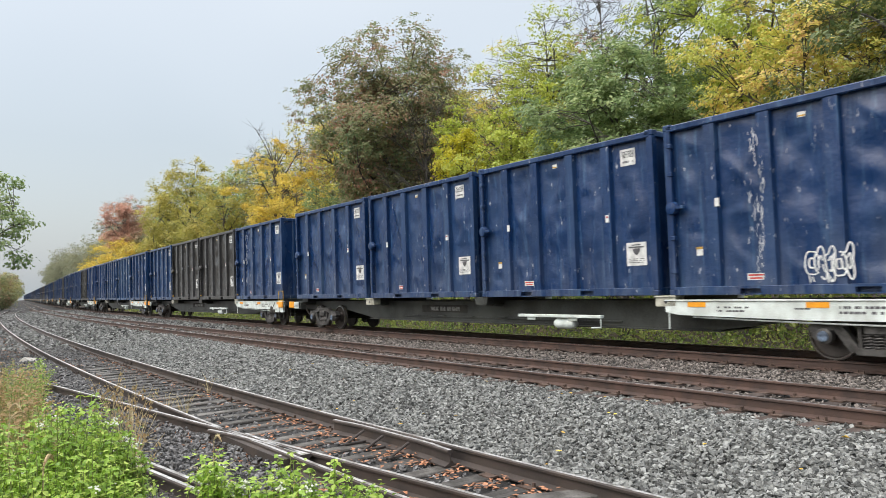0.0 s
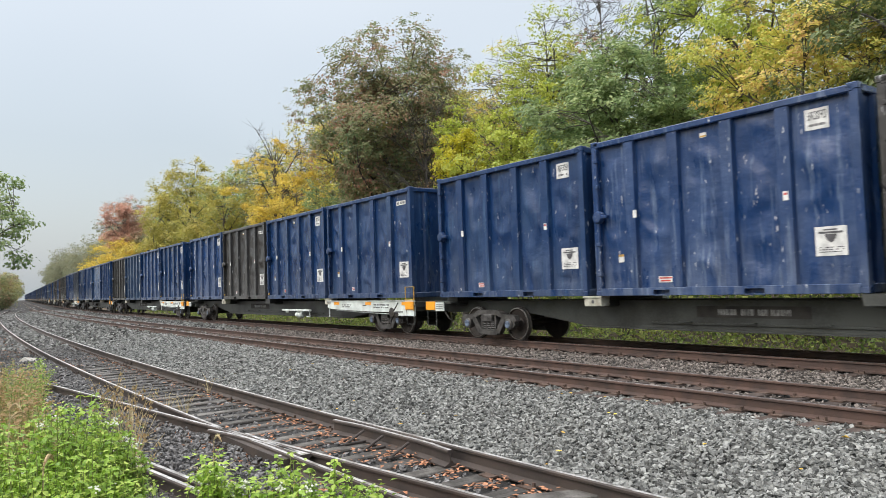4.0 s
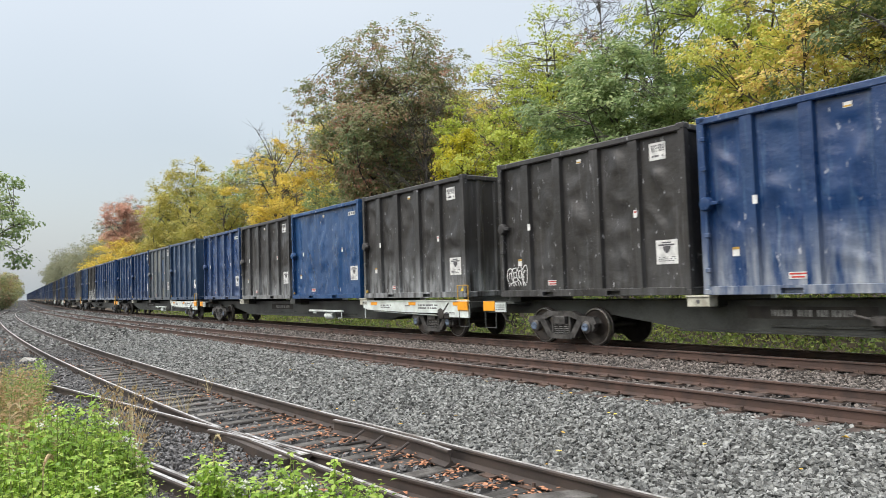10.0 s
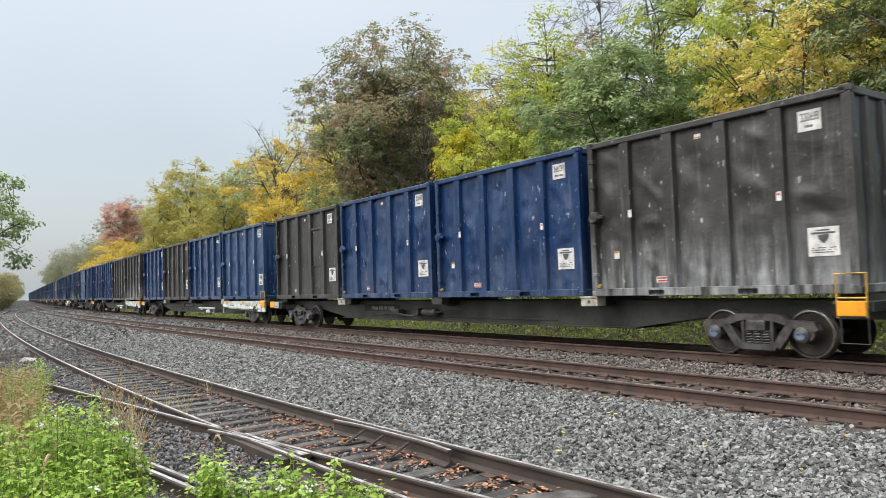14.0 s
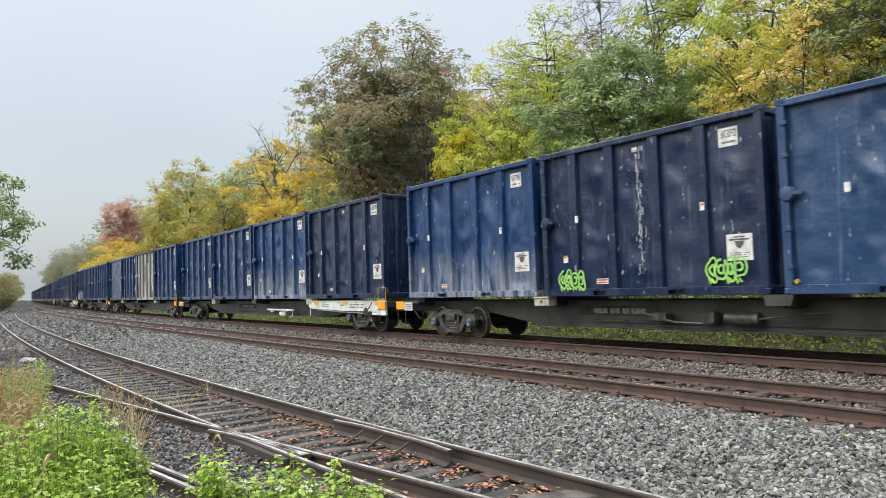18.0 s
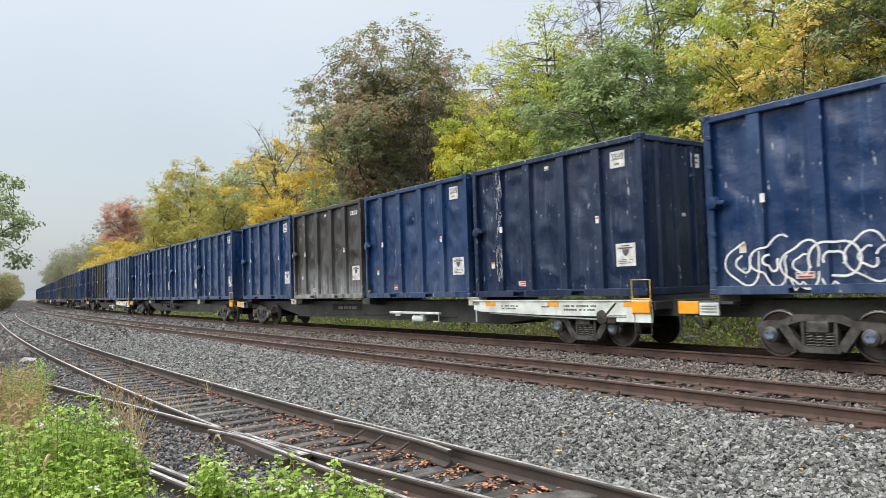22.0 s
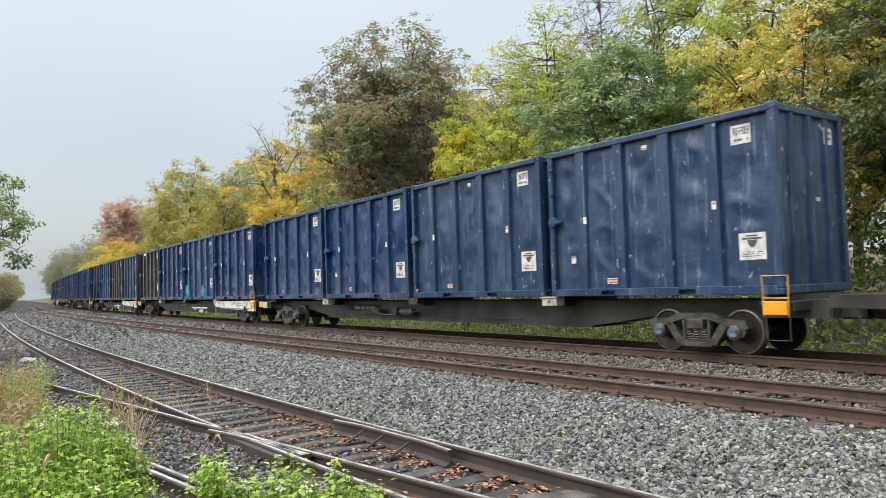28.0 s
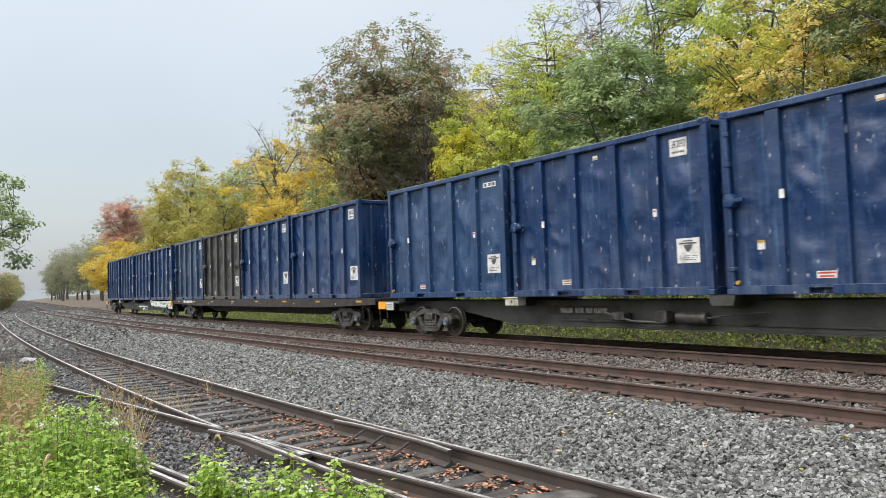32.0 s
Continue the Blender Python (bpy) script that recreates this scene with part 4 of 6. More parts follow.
BRAKE_GEAR = Mesh().box(-1.25, -1.0, 0.95, 1.2, 0.55, 1.12, 0.04).lathe([(-1.3, 0.06), (-1.27, 0.17), (-1.2, 0.17)], 12, "x", (0, 1.35, 0.72)).tube([(-1.26, 1.3, 0.7), (-1.26, 0.9, 1.05)], 0.03, 6).data("hand_brake", M_DARKSTEEL, True)
BRAKE_ROD = Mesh().tube([(-1.2, 1.3, 0.66), (-1.2, 3.5, 0.70), (-1.2, 5.6, 0.76)], 0.018, 6).data("brake_rod", M_WHITE, True)
RESERVOIR_BAR = Mesh().box(-1.2, -1.1, 8.15, 11.1, 0.68, 0.755, 0.01).box(-1.15, -1.12, 9.0, 9.3, 0.6, 0.70, 0.01).box(-1.15, -1.12, 10.5, 10.8, 0.6, 0.70, 0.01).tube([(-1.16, 8.2, 0.72), (-1.16, 8.2, 0.46), (-1.16, 8.5, 0.45)], 0.02, 6).data("white_bar", M_WHITE)
RESERVOIR = Mesh().lathe([(-0.36, 0.02), (-0.33, 0.10), (-0.24, 0.14), (0.24, 0.14), (0.33, 0.10), (0.36, 0.02)], 14, "y", (-1.02, 9.5, 0.53)).data("air_reservoir", M_WHITE, True)
VALVES = Mesh().lathe([(-0.4, 0.03), (-0.36, 0.13), (0.36, 0.13), (0.4, 0.03)], 12, "y", (-0.85, 13.6, 0.72)).box(-0.95, -0.72, 14.2, 14.5, 0.6, 0.86, 0.03).tube([(-0.9, 14.3, 0.6), (-0.92, 15.2, 0.62), (-0.9, 16.1, 0.82)], 0.03, 6).tube([(-0.9, 13.2, 0.72), (-0.9, 12.6, 0.8), (-0.8, 11.9, 0.85)], 0.02, 6).box(-0.95, -0.72, 15.4, 15.8, 0.62, 0.82, 0.03).data("brake_valve", M_CAST, True)
FLANGES = Mesh().box(-0.66, -0.62, 8.0, 17.8, 0.56, 0.60, 0.004)
for k in range(4):
    FLANGES.tube([(-0.66, 12.2 + 1.5 * k, 0.62), (-0.74, 12.2 + 1.5 * k, 0.62), (-0.74, 12.5 + 1.5 * k, 0.62), (-0.66, 12.5 + 1.5 * k, 0.62)], 0.014, 5)
FLANGES = FLANGES.data("beam_flange", M_BEAM)
MARKS = Mesh()
for a, b, c, d, _, _ in bars(14.5, 16.1, 0.77, 0.90, 1, 0, random.Random(4), 1, 0.95):
    MARKS.box(-0.626, -0.62, a, b, c, d)
MARKS = MARKS.data("reporting_marks", material("grey_stencil_paint", (0.3, 0.3, 0.29), 0.6, 0, (0.1, 0.1, 0.1), 8, 0.05))
MARK_PLATE = Mesh().box(-0.622, -0.615, 14.1, 16.6, 0.72, 0.96).data("stencil_panel", M_DARKSTEEL)


def spine_car(kind, index):
    """A four-container spine car. kind W: white brake-end sill leads; P: plain end leads."""
    words = "white side sill" if kind == "W" else "plain grey beam"
    car = thing("spine_car", f"articulated grey spine rail car with {words} under four containers", "rail car", "cars of the train")
    part("centre_beam", SPINE, None, car)
    part("beam_flange", FLANGES, None, car)
    part("lower_plate", LOWER_PLATE, None, car)
    for k in range(1, 4):
        y = k * (BOX_L + BOX_GAP) - BOX_GAP / 2
        part("cross_arm", ARM, None, car, at=(0, y, 0))
        part("container_pedestal", ARM_END_GREY if k == 2 else ARM_END, None, car, "" if k == 2 else "dirty white pedestal", at=(0, y, 0))
        part("container_pedestal", ARM_END_FAR, None, car, at=(0, y, 0))
    for y in (0.25, CAR_L - 0.25):
        part("cross_arm", ARM, None, car, at=(0, y, 0))
    for y in TRUCKS:
        truck(car, y)
    part("coupler", COUPLER, None, car)
    part("coupler", COUPLER_REAR, None, car, at=(0, CAR_L + 0.5, 0))
    part("air_hose", AIR_HOSE, None, car)
    part("end_platform", PLATFORM, None, car)
    part("end_platform", PLATFORM_REAR, None, car, at=(0, CAR_L, 0))
    part("slotted_plate", GRILLE, None, car, "white slotted plate", at=(0, CAR_L, 0))
    part("amber_plate", ORANGE_SIGN, None, car, "amber reflective plate")
    part("amber_plate", ORANGE_SIGN_REAR, None, car, "amber reflective plate", at=(0, CAR_L, 0))
    part("grab_rail", LADDER, None, car, "yellow grab rail")
    part("sill_step", STEP, None, car)
    part("sill_step", STEP_REAR, None, car, at=(0, CAR_L, 0))
    spot = (0, 0 if kind == "W" else 1.7, 0)
    part("stencil_panel", MARK_PLATE, None, car, at=spot)
    tagged(part("reporting_marks", MARKS, None, car, "row of grey stencil bars", at=spot), kind="stuff")
    if kind == "W":
        part("white_side_sill", WHITE_SILL, None, car, "dirty white side sill with stencil bars")
        for me in SILL_AMBERS:
            part("amber_reflector", me, None, car, "amber reflector")
        part("hand_brake", BRAKE_GEAR, None, car)
        part("brake_rod", BRAKE_ROD, None, car)
        part("white_bar", RESERVOIR_BAR, None, car, "dirty white bar")
        part("air_reservoir", RESERVOIR, None, car, "white air reservoir")
    else:
        part("brake_valve", VALVES, None, car)
    return car


DECK = Mesh().box(-1.3, 1.3, -0.7, CAR_L + 0.7, 1.08, 1.2, 0.01).data("deck", M_DARKSTEEL)
SIDE_SILL = Mesh().prism([(-0.7, 1.2), (CAR_L + 0.7, 1.2), (CAR_L + 0.7, 0.98), (CAR_L - 4, 0.86), (4, 0.86), (-0.7, 0.98)], -1.36, -1.3)
SIDE_SILL.prism([(-0.7, 1.2), (CAR_L + 0.7, 1.2), (CAR_L + 0.7, 0.98), (CAR_L - 4, 0.86), (4, 0.86), (-0.7, 0.98)], 1.3, 1.36)
SIDE_SILL = SIDE_SILL.data("side_sill", M_DARKSTEEL)
FLAT_BEAM = Mesh().prism([(-0.4, 1.08), (-0.4, 0.74), (3.4, 0.74), (5.2, 0.52), (CAR_L - 5.2, 0.52), (CAR_L - 3.4, 0.74), (CAR_L + 0.4, 0.74), (CAR_L + 0.4, 1.08)], -0.4, 0.4).data("centre_beam", M_DARKSTEEL)
FLAT_MARKS = Mesh()
for a, b, c, d, _, _ in bars(CAR_L - 3.6, CAR_L - 1.6, 1.02, 1.16, 1, 0, random.Random(6), 1, 0.95):
    FLAT_MARKS.box(-1.366, -1.36, a, b, c, d)
FLAT_MARKS = FLAT_MARKS.data("reporting_marks", M_LABEL)
FLAT_YELLOW = Mesh().box(-1.366, -1.36, 0, 0.42, 1.06, 1.13).data("yellow_reflector", M_YELLOW)
FLAT_DOT = Mesh().lathe([(-1.366, 0.03), (-1.36, 0.03)], 10, "x").data("white_dot", M_LABEL)


def flat_car(index):
    car = thing("flat_car", "black flat rail car with yellow reflectors under four containers", "rail car", "cars of the train")
    part("deck", DECK, None, car)
    part("side_sill", SIDE_SILL, None, car)
    part("centre_beam", FLAT_BEAM, None, car)
    for y in TRUCKS:
        truck(car, y)
    part("coupler", COUPLER, None, car)
    part("coupler", COUPLER_REAR, None, car, at=(0, CAR_L + 0.5, 0))
    tagged(part("reporting_marks", FLAT_MARKS, None, car, "row of white stencil bars"), kind="stuff")
    for k in range(8):
        part("yellow_reflector", FLAT_YELLOW, None, car, "yellow reflector", at=(0, 0.3 + 3.45 * k, 0))
    for k in range(6):
        part("white_dot", FLAT_DOT, None, car, at=(0, 2.4 + 4.0 * k, 1.0))
    part("sill_step", STEP, None, car)
    part("sill_step", STEP_REAR, None, car, at=(0, CAR_L, 0))
    return car


# The train from its first visible car to its last: kind of car, then its containers from the front.
TRAIN = [("W", "Bsu B B B"), ("W", "Bs Kt K B"), ("W", "B L Bs S"), ("W", "Ss K S B"), ("W", "B B K Ss"), ("W", "B S G Kt"), ("P", "B Ln W B"),
         ("W", "Vv W B Kuv"), ("P", "J R Ws Kv"), ("W", "Jt Cn J S"), ("W", "G Pd B B"), ("P", "Ws W Jg L"), ("P", "J B B Kd"), ("W", "L B K B"),
         ("W", "Js Ks Bs Bs"), ("P", "B Ln Nes W"), ("W", "N W Bs B"), ("P", "B Zd B Gn"), ("P", "By B G Bg"), ("W", "Ns B J B"), ("P", "B Ss B Bs"),
         ("W", "G Ln Kt N"), ("P", "B B G K"), ("F", "B N K J"), ("P", "G G B B"), ("W", "B Lq B Kpt"), ("W", "G Rd Ss N"), ("P", "B B B L"), ("F", "B B K G"), ("W", "B B B B")]
CARS = []
for i, (kind, codes) in enumerate(TRAIN):
    front = CAR_FRONT_AT_START + (i - 1) * CAR_PITCH
    c = flat_car(i) if kind == "F" else spine_car(kind, i)
    for w in [o for o in c.children_recursive if "offset_on_car" in o]:
        WHEELSETS.append((w, front + w["offset_on_car"]))
        del w["offset_on_car"]
    CARS.append((c, front))
    for k, code in enumerate(codes.split()):
        b = container(code, i * 4 + k)
        shift = {23: -0.75, 28: 0.55}.get(i, 0.0)
        CARS.append((b, front + shift + k * (BOX_L + BOX_GAP) + HL))


# ---- sleepers, fastenings, turnout ----
def tie_mesh(seed, half, mat):
    r, m = random.Random(seed), Mesh()
    w, h = 0.115, 0.09
    vs = []
    xs = [-half, -half * 0.5, 0, half * 0.5, half]
    for x in xs:
        a, b = r.uniform(-0.012, 0.012), r.uniform(-0.012, 0.012)
        vs += [(x, -w + a, -h), (x, -w + a, h - 0.012), (x, -w + 0.015 + a, h + b * 0.6), (x, w - 0.015 + b, h + a * 0.6), (x, w + b, h - 0.012), (x, w + b, -h)]
    fs = [(i * 6 + k, i * 6 + (k + 1) % 6, i * 6 + 6 + (k + 1) % 6, i * 6 + 6 + k) for i in range(4) for k in range(6)]
    fs += [tuple(range(6)), tuple(24 + k for k in range(6))]
    return m.add(vs, fs).data("sleeper", mat)


TIES_MAIN = [tie_mesh(s, 1.30, M_TIE_MAIN) for s in range(4)]
TIES_SIDE = [tie_mesh(s + 9, 1.28, M_TIE) for s in range(4)]
TIES_LONG = [tie_mesh(s + 19, 1.42, M_TIE) for s in range(3)]
rt = random.Random(11)


TIE_YS = {}


def lay_ties(track, centre, z, y0, y1, step, meshes, shift=0.0):
    y = y0
    while y < y1:
        o = part("sleeper", rt.choice(meshes), None, track)
        sl = (centre(y + 0.1) - centre(y - 0.1)) / 0.2
        o.location = (centre(y) + rt.uniform(-0.05, 0.05) + shift, y, z - 0.18 - 0.095 + rt.uniform(-0.008, 0.008))
        o.rotation_euler = (0, rt.uniform(-0.006, 0.006), -math.atan(sl) + rt.uniform(-0.02, 0.02))
        TIE_YS.setdefault(track.name, []).append(y)
        y += step * rt.uniform(0.93, 1.07)


lay_ties(track_near, near_main, 0, 1.5, 46, 0.53, TIES_MAIN)
lay_ties(track_far, far_main, 0, 2.5, 46, 0.53, TIES_MAIN)
lay_ties(track_siding, siding, SIDING_Z, 12.0, 46, 0.55, TIES_SIDE)
lay_ties(track_siding, siding, SIDING_Z, 1.5, 11.9, 0.55, TIES_LONG, -0.14)
lay_ties(track_spur, spur, SIDING_Z, 12.6, 30, 0.6, TIES_SIDE)


def far_ties(track, centre, z, y0, y1, mat):
    m, y = Mesh(), y0
    while y < y1:
        c = centre(y)
        m.box(c - 1.3, c + 1.3, y - 0.115, y + 0.115, z - 0.36, z - 0.185)
        y += 0.55
    return tagged(part("far_sleepers", m, mat, track), kind="stuff")


far_ties(track_near, near_main, 0, 46, 130, M_TIE_MAIN)
far_ties(track_far, far_main, 0, 46, 130, M_TIE_MAIN)
far_ties(track_siding, siding, SIDING_Z, 46, 160, M_TIE)


def fastenings(track, centre, z, y0, y1, step, offs):
    """Tie plates with their spikes, too small to tell apart singly."""
    m, r = Mesh(), random.Random(3)
    for y in TIE_YS[track.name]:
        if not y0 - 0.1 < y < y1:
            continue
        c = centre(y)
        for off in offs:
            x = c + off
            m.box(x - 0.18, x + 0.18, y - 0.09, y + 0.09, z - 0.186, z - 0.168)
            for dx in (-0.13, -0.095, 0.095, 0.13):
                if r.random() < 0.8:
                    dy = r.choice((-0.06, 0.06))
                    m.box(x + dx - 0.012, x + dx + 0.012, y + dy - 0.012, y + dy + 0.012, z - 0.17, z - 0.14 + r.uniform(0, 0.015))
    return tagged(part("tie_plates", m, M_PLATE, track, "rusty tie plates with spikes"), kind="stuff")


fastenings(track_near, near_main, 0, 1.5, 42, 0.53, (-GAUGE_HALF, GAUGE_HALF))
fastenings(track_far, far_main, 0, 2.5, 42, 0.53, (-GAUGE_HALF,))
fastenings(track_siding, siding, SIDING_Z, 1.5, 36, 0.55, (-GAUGE_HALF, GAUGE_HALF))


def joint_bar(track, centre, off, z, y, side):
    m = Mesh()
    sl = (centre(y + 0.1) - centre(y - 0.1)) / 0.2
    for s in (-1, 1):
        m.box(s * 0.014 - 0.012, s * 0.014 + 0.014 * s + 0.012, -0.46, 0.46, -0.14, -0.05, 0.006)
        for k in (-0.36, -0.22, -0.08, 0.08, 0.22, 0.36):
            m.lathe([(s * 0.03, 0.02), (s * 0.055, 0.02)], 6, "x", (0, k, -0.095))
    o = part("joint_bar", m, M_RAIL_SIDING, track, "bolted joint bar")
    o.location, o.rotation_euler = (centre(y) + off, y, z), (0, 0, -math.atan(sl))


for y, off in ((21.6, GAUGE_HALF), (15.7, GAUGE_HALF), (20.2, -GAUGE_HALF), (15.9, -GAUGE_HALF)):
    joint_bar(track_siding, siding, off, SIDING_Z, y, 1)
for y in (13.2,):
    joint_bar(track_spur, spur, GAUGE_HALF, SIDING_Z, y, 1)


def guard_offset(y):
    """Guard rail beside the far stock rail, flared at both ends."""
    return siding(y) + GAUGE_HALF - 0.118 - 0.06 * (smooth(8.3, 8.95, y) + smooth(6.95, 6.4, y))


add_rail(track_siding, guard_offset, 0.0, SIDING_Z + 0.004, [(6.4, 8.95, 0.2)], M_RAIL_SIDING, M_RAIL_TOP_RUSTY, "guard rail opposite the frog")
for y in (7.15, 7.7, 8.15):
    m = Mesh().box(-0.34, 0.02, -0.03, 0.03, -0.175, -0.15, 0.004).tube([(-0.32, 0, -0.16), (-0.06, 0, -0.03)], 0.016, 6)
    part("rail_brace", m, M_RAIL_SIDING, track_siding, at=(guard_offset(y) - 0.02, y, SIDING_Z))


def wing_a(y):
    return spur(y) + GAUGE_HALF - 0.085 - 0.05 * smooth(8.9, 9.5, y)


def wing_b(y):
    return siding(y) - GAUGE_HALF + 0.085 + 0.05 * smooth(8.9, 9.6, y)


frog_block = Mesh()
frog_line = [((siding(y) - GAUGE_HALF, y, 0), (1, 0)) for y in (7.4, 7.8, 8.2, 8.6, 9.0, 9.4)]
frog_block.sweep([(-0.11, -0.17), (0.11, -0.17), (0.11, -0.035), (-0.11, -0.035)], frog_line)
part("frog", frog_block, M_RAIL_SIDING, track_siding, "cast frog where two rails cross", at=(0, 0, SIDING_Z))
add_rail(track_spur, spur, -GAUGE_HALF + 0.12, SIDING_Z + 0.004, [(6.2, 9.2, 0.3)], M_RAIL_SIDING, M_RAIL_TOP_RUSTY, "guard rail of the spur")
add_rail(track_siding, wing_a, 0.0, SIDING_Z + 0.003, [(7.3, 9.5, 0.2)], M_RAIL_SIDING, M_RAIL_TOP_RUSTY, "wing rail of the frog")
add_rail(track_siding, wing_b, 0.0, SIDING_Z + 0.003, [(7.3, 8.9, 0.2)], M_RAIL_SIDING, M_RAIL_TOP_RUSTY, "wing rail of the frog")
plank = tagged(part("loose_plank", Mesh().box(-0.12, 0.12, -0.5, 0.5, 0, 0.07, 0.01), M_TIE, at=(4.72, 4.7, SIDING_Z - 0.19)), "weathered grey loose plank lying beside the rail", "plank")
plank.rotation_euler = (0, 0, 1.15)

# ---- ballast stones ----
M_STONE_DARK = material("dark_cinder_stone", (0.155, 0.155, 0.158), 0.85, 0, (0.06, 0.06, 0.062), 20, 0.3, 120, island=0.6)


def stones(name, count, y0, y1, u0, u1, size, mat, label, seed, height, keep=None, ypow=1.6, far=1.0):
    """Broken stones lying on the bed, each an angular lump of its own."""
    g = np.random.default_rng(seed)
    lump = np.array([(-1, -1, -1), (1, -1, -1), (1, 1, -1), (-1, 1, -1), (-1, -1, 1), (1, -1, 1), (1, 1, 1), (-1, 1, 1)], float) * 0.8
    faces = np.array([(0, 2, 1), (0, 3, 2), (4, 5, 6), (4, 6, 7), (0, 1, 5), (0, 5, 4), (1, 2, 6), (1, 6, 5), (2, 3, 7), (2, 7, 6), (3, 0, 4), (3, 4, 7)])
    ys = y0 + (y1 - y0) * g.random(count) ** ypow
    us = u0 + (u1 - u0) * g.random(count)
    verts, k = [], 0
    for y, u in zip(ys, us):
        x = u + bend(y)
        if keep and not keep(x, y):
            continue
        s = size * g.uniform(0.55, 1.35) * (1 + far * max(0, y - 8) / 30)
        v = lump * g.uniform(0.66, 1.15, (8, 1)) * np.array((1.15, g.uniform(0.6, 0.95), g.uniform(0.5, 0.85))) + g.normal(0, 0.19, (8, 3))
        a, b, c = g.uniform(0, 6.28), g.uniform(-0.6, 0.6), g.uniform(-0.6, 0.6)
        rot = np.array(Euler((b, c, a)).to_matrix())
        verts.append(v @ rot.T * s + (x, y, height(x, y) + s * g.uniform(-0.1, 1.1)))
        k += 1
    vs = np.concatenate(verts)
    fs = (faces[None] + (np.arange(k) * 8)[:, None, None]).reshape(-1, 3)
    me = bpy.data.meshes.new(name)
    me.vertices.add(len(vs))
    me.vertices.foreach_set("co", vs.ravel())
    me.loops.add(fs.size)
    me.loops.foreach_set("vertex_index", fs.ravel())
    me.polygons.add(len(fs))
    me.polygons.foreach_set("loop_start", np.arange(0, fs.size, 3))
    me.polygons.foreach_set("use_smooth", np.zeros(len(fs), dtype=bool))
    me.update(calc_edges=True)
    me.materials.append(mat)
    return tagged(new(name, me), label, "ballast", "", "stuff")


TIE_YS[track_siding.name].sort()


def bisect(ys, y):
    """Where y would stand in the rising list ys."""
    lo, hi = 0, len(ys)
    while lo < hi:
        k = (lo + hi) // 2
        lo, hi = (k + 1, hi) if ys[k] < y else (lo, k)
    return lo


def open_bed(x, y):
    """Clear of sleepers between the siding's rails, and of the main line's own timbers."""
    s = x - siding(y)
    if -1.3 < s < 1.3:
        if y > 46 or abs(s) > 0.85:
            return abs(abs(s) - GAUGE_HALF) > 0.1
        ys = TIE_YS[track_siding.name]
        k = bisect(ys, y)
        if y > 23:
            return abs(s) < 0.66
        return abs(s) < 0.66 and rt.random() < 0.75 and all(abs(v - y) > 0.15 for v in ys[max(0, k - 1):k + 1])
    u = x - bend(y)
    for name, mid in ((track_near.name, MAIN_NEAR), (track_far.name, MAIN_FAR)):
        if abs(u - mid) < 1.36:
            ys = TIE_YS[name]
            k = bisect(ys, y)
            return abs(abs(u - mid) - GAUGE_HALF) > 0.1 and rt.random() < 0.85 and all(abs(v - y) > 0.135 for v in ys[max(0, k - 1):k + 1])
    return True


stones("ballast_stones", 125000, 1.6, 34, 5.0, 9.1, 0.0245, M_STONE, "loose grey crushed stones between the tracks", 1, ballast_height, open_bed, 1.5, 0.6)
stones("ballast_stones", 46000, 2.0, 34, 8.5, 13.6, 0.0235, M_STONE_RUST, "loose grey crushed stones along the main line", 2, ballast_height, open_bed, 1.5, 0.6)
stones("ballast_stones", 30000, 3.0, 40, -0.6, 5.0, 0.0235, M_STONE_DARK, "darker cinders and stones around the siding", 3, ballast_height, open_bed, 1.5, 0.6)
stones("ballast_stones", 22000, 32, 110, -2.0, 13.6, 0.045, M_STONE, "grey crushed stones far along the tracks", 4, ballast_height, open_bed, 1.4, 0.2)


def spur_cover(x, y):
    return x < min(siding(y) - 0.85, spur(y) + 0.67) or (x < siding(y) - 0.85 and x > spur(y) + 0.85)


stones("ballast_stones", 34000, 4.5, 26, -0.4, 4.0, 0.022, M_STONE_DARK, "cinders that bury the sleepers of the spur", 5, lambda x, y: ballast_height(x, y) + 0.05 + 0.05 * smooth(0.5, 0.1, spur(y) + 0.7 - x), spur_cover, 1.4, 0.4)


def leaf_litter(name, count, seed, area, colours, label):
    """Fallen leaves: small curled quads strewn on the ground."""
    g, m = random.Random(seed), Mesh()
    for _ in range(count):
        x, y = area(g)
        z = ballast_height(x, y) + g.uniform(0.03, 0.075)
        s, a, c = g.uniform(0.02, 0.045), g.uniform(0, 6.28), g.uniform(-0.4, 0.9)
        ux, uy = math.cos(a), math.sin(a)
        vs = [(x - ux * s, y - uy * s, z), (x - uy * s * 0.55, y + ux * s * 0.55, z + s * c * 0.6), (x + ux * s, y + uy * s, z + s * g.uniform(0, 0.4)), (x + uy * s * 0.55, y - ux * s * 0.55, z + s * c * 0.6)]
        m.add(vs, [(0, 1, 2), (0, 2, 3)])
    return tagged(part(name, m, colours), label, "leaves", "", "stuff")


M_FALLEN = material("fallen_brown_leaves", (0.36, 0.165, 0.085), 0.8, 0, (0.22, 0.11, 0.065), 9, 0, 40, island=0.6)
M_FALLEN_YELLOW = material("fallen_yellow_leaves", (0.6, 0.42, 0.05), 0.8, 0, (0.45, 0.25, 0.04), 9, 0, 40, island=0.4)


